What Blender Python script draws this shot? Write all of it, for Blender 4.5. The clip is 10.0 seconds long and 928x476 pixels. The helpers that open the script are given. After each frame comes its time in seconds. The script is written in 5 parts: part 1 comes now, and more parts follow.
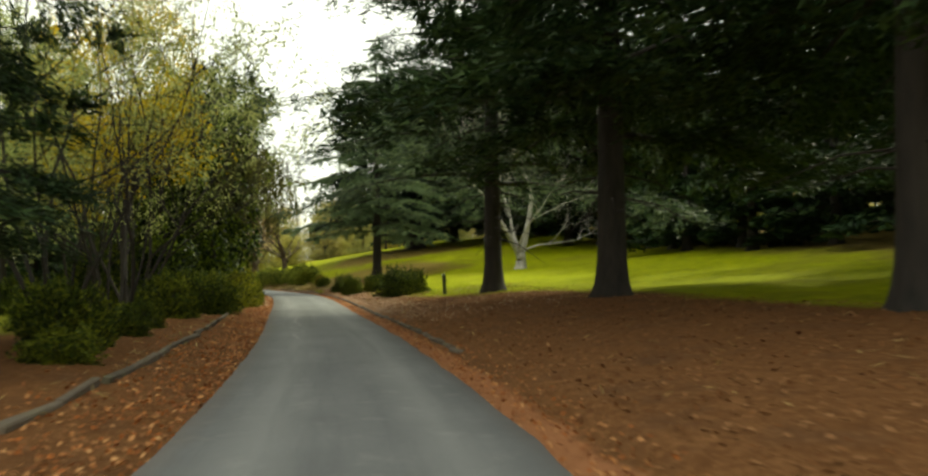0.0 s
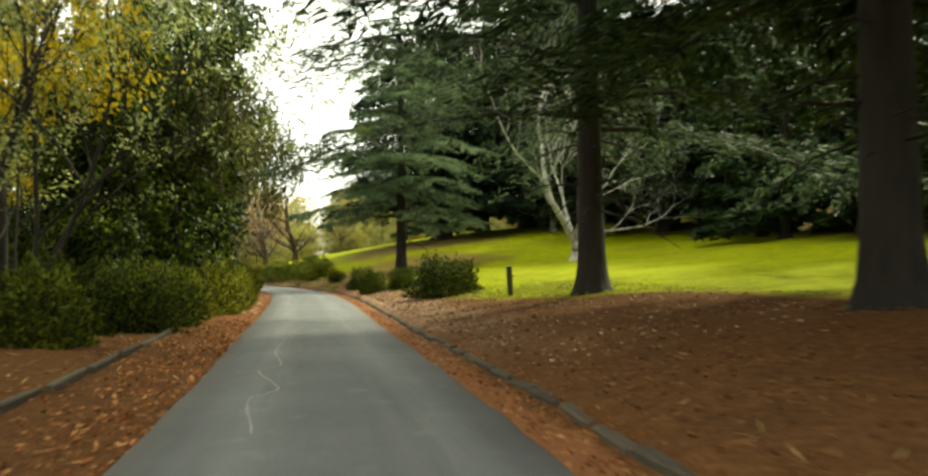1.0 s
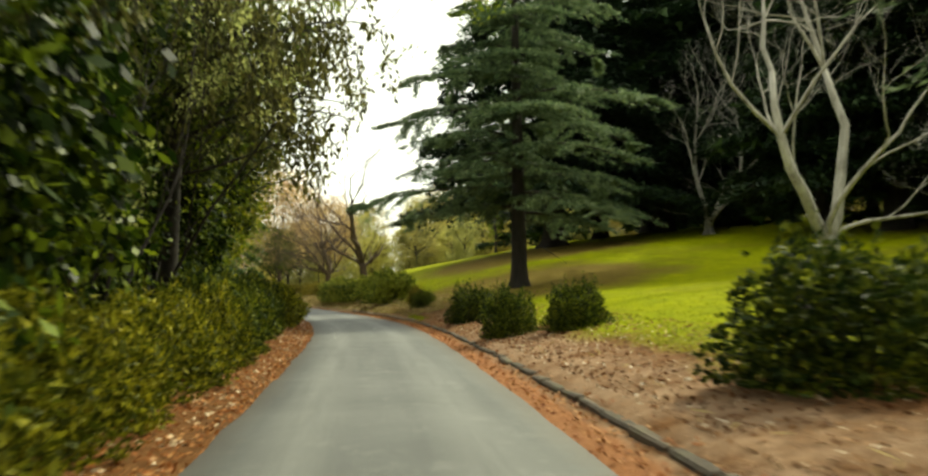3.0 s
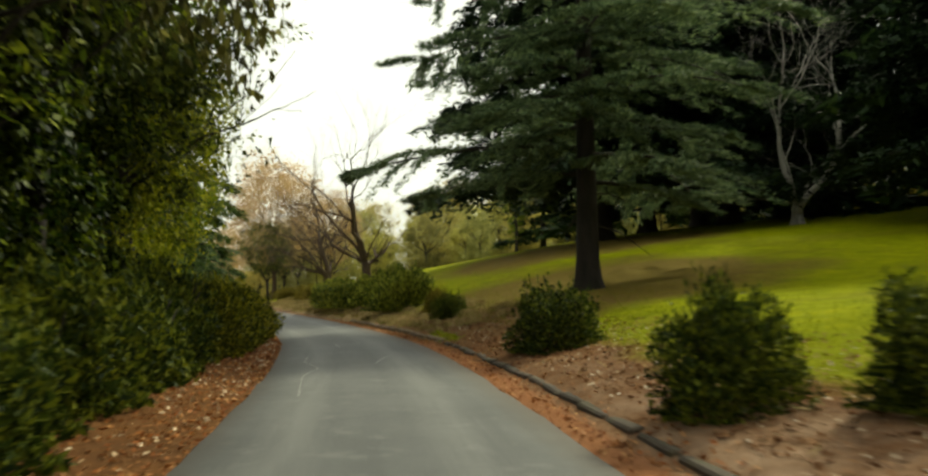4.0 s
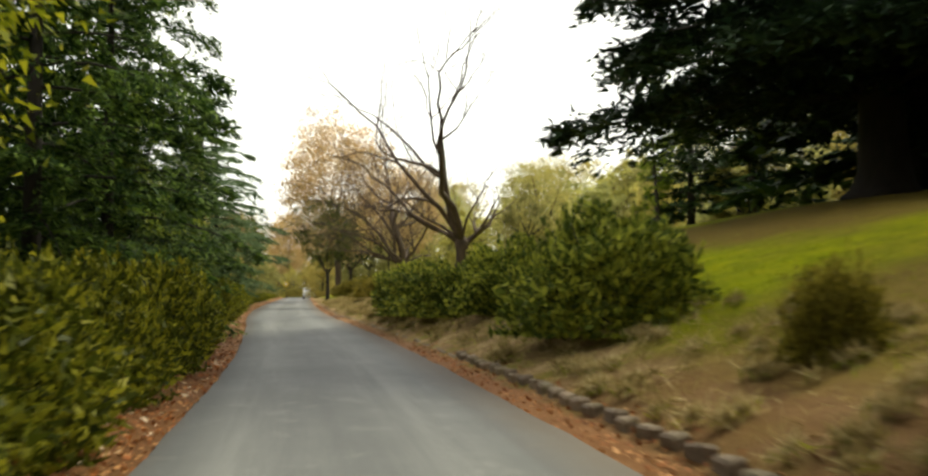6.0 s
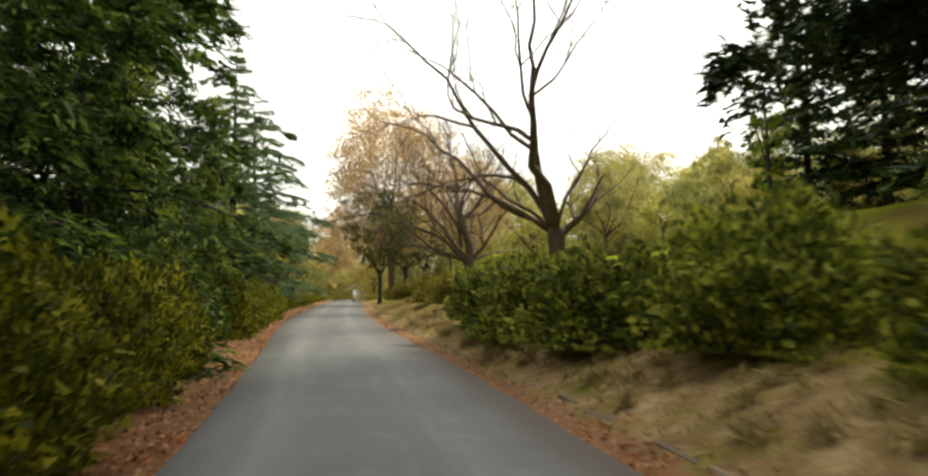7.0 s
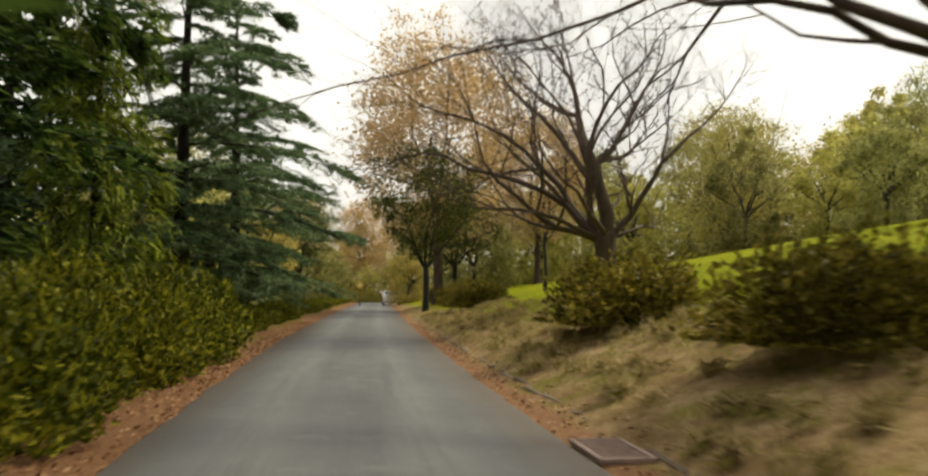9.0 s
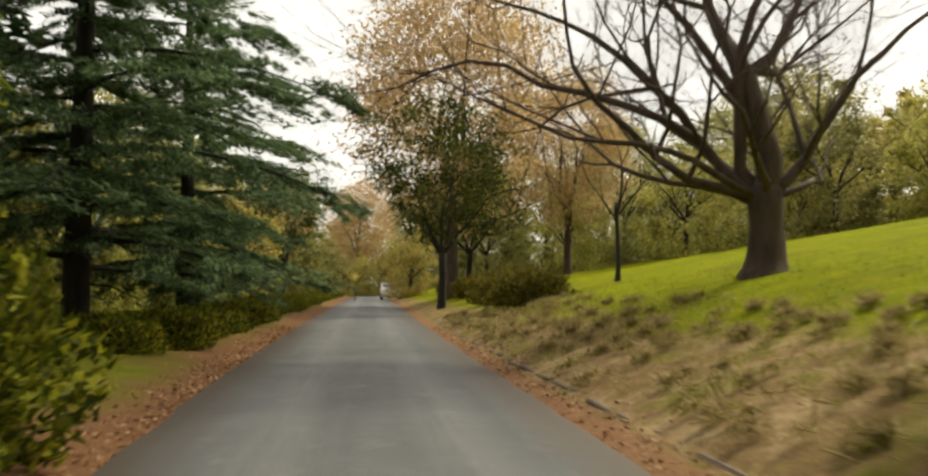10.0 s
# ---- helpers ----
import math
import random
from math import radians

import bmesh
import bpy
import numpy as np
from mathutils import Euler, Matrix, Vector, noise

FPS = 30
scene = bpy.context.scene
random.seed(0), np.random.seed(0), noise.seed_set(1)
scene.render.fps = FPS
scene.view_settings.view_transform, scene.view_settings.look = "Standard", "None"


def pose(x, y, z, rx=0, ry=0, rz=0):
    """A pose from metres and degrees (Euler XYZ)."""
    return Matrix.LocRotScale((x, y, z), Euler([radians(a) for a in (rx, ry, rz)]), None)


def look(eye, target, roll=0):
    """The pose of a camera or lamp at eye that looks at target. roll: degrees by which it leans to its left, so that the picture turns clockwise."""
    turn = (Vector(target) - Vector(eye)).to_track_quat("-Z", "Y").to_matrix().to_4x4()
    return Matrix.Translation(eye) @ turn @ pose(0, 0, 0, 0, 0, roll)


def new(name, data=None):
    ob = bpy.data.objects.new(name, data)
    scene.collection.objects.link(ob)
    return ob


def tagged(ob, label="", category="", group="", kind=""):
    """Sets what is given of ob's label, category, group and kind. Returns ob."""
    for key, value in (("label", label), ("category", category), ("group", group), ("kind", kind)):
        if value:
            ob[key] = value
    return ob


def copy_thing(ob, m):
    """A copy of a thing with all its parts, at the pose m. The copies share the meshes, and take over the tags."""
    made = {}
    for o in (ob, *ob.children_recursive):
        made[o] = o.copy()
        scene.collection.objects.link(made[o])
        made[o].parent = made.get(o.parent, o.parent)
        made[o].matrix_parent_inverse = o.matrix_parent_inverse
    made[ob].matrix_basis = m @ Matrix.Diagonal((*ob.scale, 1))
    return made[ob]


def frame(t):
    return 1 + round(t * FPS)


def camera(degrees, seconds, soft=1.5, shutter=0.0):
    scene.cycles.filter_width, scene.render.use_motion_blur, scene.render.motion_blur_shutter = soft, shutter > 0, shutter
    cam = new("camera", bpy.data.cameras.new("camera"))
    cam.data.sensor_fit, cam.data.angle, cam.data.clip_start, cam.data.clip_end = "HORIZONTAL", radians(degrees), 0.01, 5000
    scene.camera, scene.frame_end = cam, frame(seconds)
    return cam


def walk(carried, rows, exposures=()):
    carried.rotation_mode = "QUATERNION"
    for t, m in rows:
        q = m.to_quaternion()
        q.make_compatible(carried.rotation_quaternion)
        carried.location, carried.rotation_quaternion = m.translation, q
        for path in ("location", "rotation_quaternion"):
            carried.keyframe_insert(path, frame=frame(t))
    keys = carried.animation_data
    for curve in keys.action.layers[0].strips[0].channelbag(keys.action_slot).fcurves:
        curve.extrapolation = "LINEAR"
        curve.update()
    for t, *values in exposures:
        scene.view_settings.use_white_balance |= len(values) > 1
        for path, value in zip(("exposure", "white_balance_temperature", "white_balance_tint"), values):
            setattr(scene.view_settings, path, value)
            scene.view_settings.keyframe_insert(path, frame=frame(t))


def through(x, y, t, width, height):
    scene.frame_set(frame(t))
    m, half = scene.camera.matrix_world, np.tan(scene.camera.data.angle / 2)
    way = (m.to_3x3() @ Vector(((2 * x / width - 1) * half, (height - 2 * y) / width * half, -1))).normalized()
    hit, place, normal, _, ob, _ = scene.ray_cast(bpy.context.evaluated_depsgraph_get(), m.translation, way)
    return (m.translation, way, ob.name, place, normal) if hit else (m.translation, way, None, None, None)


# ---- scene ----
# ------------------------------------------------------------------ camera
cam = camera(58.0, 10.0, soft=2.5, shutter=0.3)
# seconds, x, y, z, yaw to the left, pitch up, roll
PATH = [
    (0.0, 0.00, 0.00, 1.319, 0.01, 2.53, -0.32),
    (0.5, -0.72, 5.30, 1.290, 0.46, 2.37, 0.08),
    (1.0, -1.58, 10.61, 1.278, 1.16, 2.15, -0.34),
    (1.5, -2.50, 15.69, 1.223, 2.33, 2.73, 0.13),
    (2.0, -3.46, 20.45, 1.280, 3.26, 3.25, 0.35),
    (2.5, -4.41, 24.75, 1.273, 4.61, 3.43, -0.21),
    (2.7, -4.82, 26.58, 1.267, 5.67, 3.32, -0.38),
    (3.8, -7.34, 38.43, 1.270, 6.09, 3.90, -0.79),
    (4.0, -7.80, 40.48, 1.245, 6.27, 3.69, -0.58),
    (4.5, -8.89, 45.56, 1.174, 6.86, 3.50, -0.35),
    (5.0, -10.25, 50.94, 1.211, 7.85, 3.47, -0.13),
    (5.5, -11.87, 56.46, 1.200, 9.43, 3.41, 0.03),
    (6.0, -13.56, 61.49, 1.174, 11.46, 3.50, -0.26),
    (6.2, -14.22, 63.33, 1.178, 12.37, 3.52, -0.19),
    (7.3, -18.09, 72.71, 1.237, 15.58, 3.71, 0.15),
    (7.5, -18.92, 74.62, 1.241, 16.03, 3.71, 0.18),
    (8.0, -21.08, 79.59, 1.251, 16.70, 3.95, 0.49),
    (8.5, -23.21, 84.45, 1.297, 16.81, 4.02, 0.35),
    (9.0, -25.28, 88.95, 1.261, 16.56, 3.79, 0.71),
    (9.5, -27.45, 93.46, 1.251, 16.38, 3.53, 0.64),
    (10.0, -29.44, 97.75, 1.253, 15.96, 3.29, 0.66),
]

rows = [(t, pose(x, y, z) @ pose(0, 0, 0, 0, 0, yaw) @ pose(0, 0, 0, 90 + pitch) @ pose(0, 0, 0, 0, 0, roll))
        for t, x, y, z, yaw, pitch, roll in PATH]
walk(cam, rows, exposures=[(0.0, -0.05, 6700, -2.0),
                           (0.6, 0.35, 6746, -2.5),
                           (1.5, 0.42, 6815, -3.2),
                           (2.1, 0.42, 6862, -3.6),
                           (2.6, 0.35, 6900, -4.0),
                           (3.2, -0.05, 6837, -2.7),
                           (3.8, -0.4, 6774, -1.5),
                           (4.5, -0.48, 6700, 0.0),
                           (5.2, -0.12, 6607, 2.8),
                           (6.0, -0.02, 6500, 6.0),
                           (7.5, -0.15, 6612, 9.0),
                           (8.0, -0.36, 6650, 10.0),
                           (8.5, -0.52, 6650, 10.0),
                           (9.0, -0.55, 6650, 10.0),
                           (10.0, -0.52, 6650, 10.0)])

# ------------------------------------------------------------------ light
SUN_ELEV, SUN_AZ = 44.0, 40.0    # degrees; azimuth clockwise from +y
world = bpy.data.worlds.new("world")
scene.world = world
world.use_nodes = True
wn, wl = world.node_tree.nodes, world.node_tree.links
wn.clear()
sky = wn.new("ShaderNodeTexSky")
sky.sky_type = "NISHITA"
sky.sun_disc = False
sky.sun_elevation = radians(SUN_ELEV)
sky.sun_rotation = radians(SUN_AZ)
sky.dust_density = 4.0
haze = wn.new("ShaderNodeMixRGB")
haze.inputs[0].default_value = 0.90
haze.inputs[2].default_value = (13.2, 12.9, 11.9, 1)
bg = wn.new("ShaderNodeBackground")
bg.inputs[1].default_value = 0.138
wo = wn.new("ShaderNodeOutputWorld")
wl.new(sky.outputs[0], haze.inputs[1])
wl.new(haze.outputs[0], bg.inputs[0])
wl.new(bg.outputs[0], wo.inputs[0])

sun = new("sun", bpy.data.lights.new("sun", "SUN"))
sun.data.energy = 5.0
sun.data.angle = radians(7.0)
sun.data.color = (1.0, 0.94, 0.70)
az, el = radians(SUN_AZ), radians(SUN_ELEV)
sun_way = Vector((math.sin(az) * math.cos(el), math.cos(az) * math.cos(el), math.sin(el)))
sun.matrix_world = look(sun_way * 100, (0, 0, 0))


# ------------------------------------------------------------------ plan of the lane
LINE = [(12.1, -90.0), (4.05, -30.0), (2.0, -15.0), (0.0, 0.0), (-1.58, 10.61), (-3.46, 20.45), (-4.8, 26.6), (-7.5, 39.2),
        (-9.9, 49.5), (-12.0, 57.2), (-14.2, 63.5), (-18.1, 72.8), (-21.1, 79.7), (-25.3, 88.9), (-29.4, 97.75),
        (-37.6, 117.0), (-45.8, 137.0), (-54.0, 157.0), (-66.0, 187.0)]


def spline(points, n):
    p = np.array(points, float)
    p = np.vstack([2 * p[0] - p[1], p, 2 * p[-1] - p[-2]])
    out = []
    for i in range(1, len(p) - 2):
        for k in range(n):
            t = k / n
            a, b, c, d = p[i - 1], p[i], p[i + 1], p[i + 2]
            out.append(0.5 * (2 * b + (c - a) * t + (2 * a - 5 * b + 4 * c - d) * t * t + (3 * b - a - 3 * c + d) * t ** 3))
    out.append(p[-2])
    return np.array(out)


CURVE = spline(LINE, 8)
for _ in range(6):
    CURVE[1:-1] = (CURVE[:-2] + 2 * CURVE[1:-1] + CURVE[2:]) / 4
CUM = np.r_[0, np.cumsum(np.linalg.norm(np.diff(CURVE, axis=0), axis=1))]
CUM -= CUM[np.argmin(np.linalg.norm(CURVE, axis=1))]
S0, S1 = CUM[0], CUM[-1]
WAY0 = (CURVE[1] - CURVE[0]) / np.linalg.norm(CURVE[1] - CURVE[0])
WAY1 = (CURVE[-1] - CURVE[-2]) / np.linalg.norm(CURVE[-1] - CURVE[-2])


def centre(s):
    """Place and direction of the lane's middle line s metres along it."""
    if s <= S0:
        return CURVE[0] + (s - S0) * WAY0, WAY0
    if s >= S1:
        return CURVE[-1] + (s - S1) * WAY1, WAY1
    q = np.array([np.interp(s, CUM, CURVE[:, 0]), np.interp(s, CUM, CURVE[:, 1])])
    a = np.array([np.interp(s - 1.5, CUM, CURVE[:, 0]), np.interp(s - 1.5, CUM, CURVE[:, 1])])
    b = np.array([np.interp(s + 1.5, CUM, CURVE[:, 0]), np.interp(s + 1.5, CUM, CURVE[:, 1])])
    return q, (b - a) / np.linalg.norm(b - a)


def edges(s):
    """Left and right edge of the asphalt."""
    return (float(np.interp(s, [0, 60, 75, 95, 115, 200], [-1.45, -1.45, -1.25, -1.55, -1.9, -1.9])),
            float(np.interp(s, [0, 30, 50, 75, 200], [1.55, 1.6, 1.8, 2.05, 2.05])))


KERB = 0.40    # from the asphalt's edge to the kerb
US = [2.25, 2.6, 4.0, 7.0, 12.0, 18.0, 30.0, 50.0, 90.0, 400.0]
BANK = {
    -60: [0.02, 0.16, 0.40, 0.70, 0.9, 1.2, 2.2, 4.0, 7.0, 10.0],
    0: [0.02, 0.16, 0.40, 0.70, 0.9, 1.2, 2.2, 4.0, 7.0, 10.0],
    30: [0.02, 0.16, 0.40, 0.75, 1.0, 1.4, 3.0, 5.5, 8.0, 10.0],
    60: [0.02, 0.16, 0.42, 1.00, 1.45, 2.0, 3.6, 6.5, 9.0, 10.0],
    75: [0.02, 0.16, 0.53, 1.48, 2.75, 3.6, 4.8, 7.0, 9.0, 10.0],
    90: [0.02, 0.16, 0.60, 1.80, 3.0, 4.2, 5.7, 7.5, 9.0, 10.0],
    110: [0.02, 0.16, 0.60, 1.55, 2.6, 3.8, 5.9, 7.5, 9.0, 10.0],
    130: [0.02, 0.16, 0.50, 1.30, 2.3, 3.5, 5.7, 7.5, 9.0, 10.0],
    170: [0.02, 0.14, 0.40, 1.00, 1.8, 2.6, 4.5, 7.0, 9.0, 10.0],
    240: [0.02, 0.12, 0.30, 0.80, 1.2, 2.0, 4.0, 7.0, 9.0, 10.0],
}
BS = sorted(BANK)
BT = np.array([BANK[k] for k in BS])
LU = [1.0, 1.6, 2.4, 4.0, 8.0, 20.0, 60.0, 400.0]
LZ = [0.0, 0.0, 0.10, 0.22, 0.25, 0.1, 0.0, 0.0]


def height(s, u):
    """Height of the ground s metres along the lane and u metres to its right."""
    lo, hi = edges(s)
    if u >= hi:
        c = np.array([np.interp(s, BS, BT[:, k]) for k in range(len(US))])
        z = float(np.interp(u, [hi, hi + KERB, hi + KERB + 0.25] + US[2:], [0.0] + list(c)))
        k = min(1.0, max(0.0, (u - 2.6) / 3))
    elif u <= lo:
        z = float(np.interp(-u + lo + 1.5, LU, LZ))
        k = min(1.0, max(0.0, (-u - 1.8) / 2))
    else:
        return -0.02
    return z + 0.07 * k * noise.noise(Vector((s * 0.35, u * 0.35, 0))) + 0.02 * k * noise.noise(Vector((s * 1.3, u * 1.3, 4)))


def spot(s, u, dz=0.0):
    q, d = centre(s)
    return Vector((q[0] + d[1] * u, q[1] - d[0] * u, height(s, u) + dz))


def su_of(x, y):
    """Along and across of a place in the plan."""
    k = int(np.argmin((CURVE[:, 0] - x) ** 2 + (CURVE[:, 1] - y) ** 2))
    s = CUM[k]
    for _ in range(3):
        q, d = centre(s)
        s += (x - q[0]) * d[0] + (y - q[1]) * d[1]
    q, d = centre(s)
    return s, (x - q[0]) * d[1] - (y - q[1]) * d[0]


def ground_at(x, y, dz=0.0):
    s, u = su_of(x, y)
    return Vector((x, y, height(s, u) + dz))


# ------------------------------------------------------------------ materials
def material(name):
    m = bpy.data.materials.new(name)
    m.use_nodes = True
    n, l = m.node_tree.nodes, m.node_tree.links
    b = n["Principled BSDF"]
    return m, n, l, b


def ramp(n, l, fac, stops):
    r = n.new("ShaderNodeValToRGB")
    e = r.color_ramp.elements
    e[0].position, e[0].color = stops[0][0], (*stops[0][1], 1)
    e[1].position, e[1].color = stops[-1][0], (*stops[-1][1], 1)
    for p, c in stops[1:-1]:
        q = e.new(p)
        q.color = (*c, 1)
    l.new(fac, r.inputs[0])
    return r.outputs[0]


def noise_tex(n, l, scale, detail=4.0, rough=0.55, vec=None):
    t = n.new("ShaderNodeTexNoise")
    t.inputs["Scale"].default_value = scale
    t.inputs["Detail"].default_value = detail
    t.inputs["Roughness"].default_value = rough
    if vec is not None:
        l.new(vec, t.inputs["Vector"])
    return t.outputs[0]


def mixed(n, l, fac, a, b, kind="MIX"):
    x = n.new("ShaderNodeMixRGB")
    x.blend_type = kind
    for k, v in ((0, fac), (1, a), (2, b)):
        if isinstance(v, (int, float)):
            x.inputs[k].default_value = v
        elif isinstance(v, tuple):
            x.inputs[k].default_value = (*v, 1)
        else:
            l.new(v, x.inputs[k])
    return x.outputs[0]


def maths(n, l, op, a, b=0.0, clamp=False):
    x = n.new("ShaderNodeMath")
    x.operation, x.use_clamp = op, clamp
    for k, v in ((0, a), (1, b)):
        if isinstance(v, (int, float)):
            x.inputs[k].default_value = v
        else:
            l.new(v, x.inputs[k])
    return x.outputs[0]


def bump(n, l, b, fac, strength, dist):
    x = n.new("ShaderNodeBump")
    x.inputs["Strength"].default_value = strength
    x.inputs["Distance"].default_value = dist
    l.new(fac, x.inputs["Height"])
    l.new(x.outputs[0], b.inputs["Normal"])


def place(n):
    return n.new("ShaderNodeNewGeometry").outputs["Position"]


def leaf_material(name, dark, mid, light, through=0.35, rough=0.55, vary=0.35):
    """Leaves: each one its own shade, some light through the blade."""
    m, n, l, b = material(name)
    g = n.new("ShaderNodeNewGeometry")
    big = noise_tex(n, l, 0.55, 2.0, 0.5, g.outputs["Position"])
    k = maths(n, l, "ADD", maths(n, l, "MULTIPLY", g.outputs["Random Per Island"], 0.62), maths(n, l, "MULTIPLY", big, 0.5))
    col = ramp(n, l, k, [(0.18, dark), (0.55, mid), (0.95, light)])
    # every plant a little darker, lighter or browner than the next
    own = n.new("ShaderNodeObjectInfo").outputs["Random"]
    col = mixed(n, l, vary, col, ramp(n, l, own, [(0.0, (0.50, 0.48, 0.50)), (0.35, (0.85, 0.90, 0.95)), (0.6, (1.10, 0.95, 0.80)), (1.0, (1.22, 1.25, 1.05))]), "MULTIPLY")
    l.new(col, b.inputs["Base Color"])
    b.inputs["Roughness"].default_value = rough
    b.inputs["Specular IOR Level"].default_value = 0.10
    tr = n.new("ShaderNodeBsdfTranslucent")
    l.new(col, tr.inputs[0])
    mx = n.new("ShaderNodeMixShader")
    mx.inputs[0].default_value = through
    l.new(b.outputs[0], mx.inputs[1])
    l.new(tr.outputs[0], mx.inputs[2])
    l.new(mx.outputs[0], n["Material Output"].inputs[0])
    return m


def bark_material(name, dark, light, scale=6.0, depth=0.03):
    m, n, l, b = material(name)
    g = place(n)
    mp = n.new("ShaderNodeMapping")
    mp.inputs["Scale"].default_value = (1, 1, 0.22)
    l.new(g, mp.inputs[0])
    t = noise_tex(n, l, scale, 6.0, 0.65, mp.outputs[0])
    t2 = noise_tex(n, l, 0.8, 3.0, 0.5, g)
    k = maths(n, l, "ADD", maths(n, l, "MULTIPLY", t, 0.7), maths(n, l, "MULTIPLY", t2, 0.3))
    l.new(ramp(n, l, k, [(0.32, dark), (0.68, light)]), b.inputs["Base Color"])
    b.inputs["Roughness"].default_value = 0.9
    bump(n, l, b, t, 0.9, depth)
    return m


M_CEDAR = leaf_material("cedar_needles", (0.016, 0.040, 0.021), (0.090, 0.142, 0.072), (0.28, 0.36, 0.17), 0.36)
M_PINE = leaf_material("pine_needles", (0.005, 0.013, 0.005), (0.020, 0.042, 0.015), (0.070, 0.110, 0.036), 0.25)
M_GREYPINE = leaf_material("grey_pine_needles", (0.016, 0.032, 0.018), (0.064, 0.100, 0.052), (0.22, 0.28, 0.14), 0.34)
# needles taken almost to black: the cedar's backlit shade is in the colour
M_SHADED_CEDAR = leaf_material("shaded_cedar_needles", (0.003, 0.008, 0.004), (0.010, 0.022, 0.009), (0.036, 0.060, 0.022), 0.18)
M_IVY = leaf_material("ivy_leaves", (0.004, 0.010, 0.002), (0.020, 0.040, 0.004), (0.21, 0.27, 0.018), 0.34, 0.42)
M_BUSH = leaf_material("bush_leaves", (0.008, 0.017, 0.004), (0.036, 0.058, 0.009), (0.24, 0.26, 0.022), 0.28)
M_DARKLEAF = leaf_material("dark_broad_leaves", (0.012, 0.020, 0.005), (0.045, 0.062, 0.013), (0.18, 0.20, 0.03), 0.35)
M_HEDGE = leaf_material("hedge_leaves", (0.016, 0.024, 0.003), (0.080, 0.094, 0.008), (0.42, 0.39, 0.030), 0.36)
M_GREEN = leaf_material("broad_leaves", (0.030, 0.055, 0.006), (0.105, 0.160, 0.014), (0.34, 0.40, 0.03), 0.42)
M_YELLOW = leaf_material("yellow_leaves", (0.14, 0.13, 0.006), (0.46, 0.36, 0.012), (0.80, 0.55, 0.03), 0.5)
M_ORANGE = leaf_material("russet_leaves", (0.27, 0.175, 0.075), (0.58, 0.42, 0.20), (0.82, 0.66, 0.37), 0.5, 0.55, 0.2)
M_WILLOW = leaf_material("willow_leaves", (0.12, 0.15, 0.045), (0.36, 0.41, 0.14), (0.65, 0.67, 0.26), 0.55)
M_OLIVE = leaf_material("olive_leaves", (0.16, 0.155, 0.045), (0.39, 0.37, 0.12), (0.60, 0.56, 0.20), 0.58, 0.55, 1.0)
M_DEODAR = leaf_material("deodar_needles", (0.007, 0.020, 0.005), (0.030, 0.062, 0.013), (0.18, 0.26, 0.045), 0.36)
M_GOLD = leaf_material("golden_needles", (0.030, 0.046, 0.005), (0.115, 0.150, 0.014), (0.36, 0.40, 0.04), 0.42)
M_LIME = leaf_material("lime_leaves", (0.040, 0.060, 0.004), (0.17, 0.20, 0.010), (0.46, 0.46, 0.03), 0.45)
M_LAUREL = leaf_material("laurel_leaves", (0.020, 0.040, 0.010), (0.125, 0.160, 0.026), (0.52, 0.52, 0.075), 0.45, 0.42)
M_BRONZE = leaf_material("bronze_leaves", (0.036, 0.034, 0.006), (0.145, 0.125, 0.018), (0.38, 0.31, 0.05), 0.38)
M_DROOP = leaf_material("hanging_leaves", (0.022, 0.024, 0.008), (0.085, 0.085, 0.026), (0.26, 0.25, 0.07), 0.4)
M_BARK = bark_material("dark_bark", (0.007, 0.005, 0.004), (0.032, 0.024, 0.018))
M_BARK_BROWN = bark_material("brown_bark", (0.028, 0.017, 0.012), (0.105, 0.068, 0.047))
M_BARK_PALE = bark_material("pale_bark", (0.09, 0.08, 0.065), (0.50, 0.47, 0.41), 4.0, 0.015)


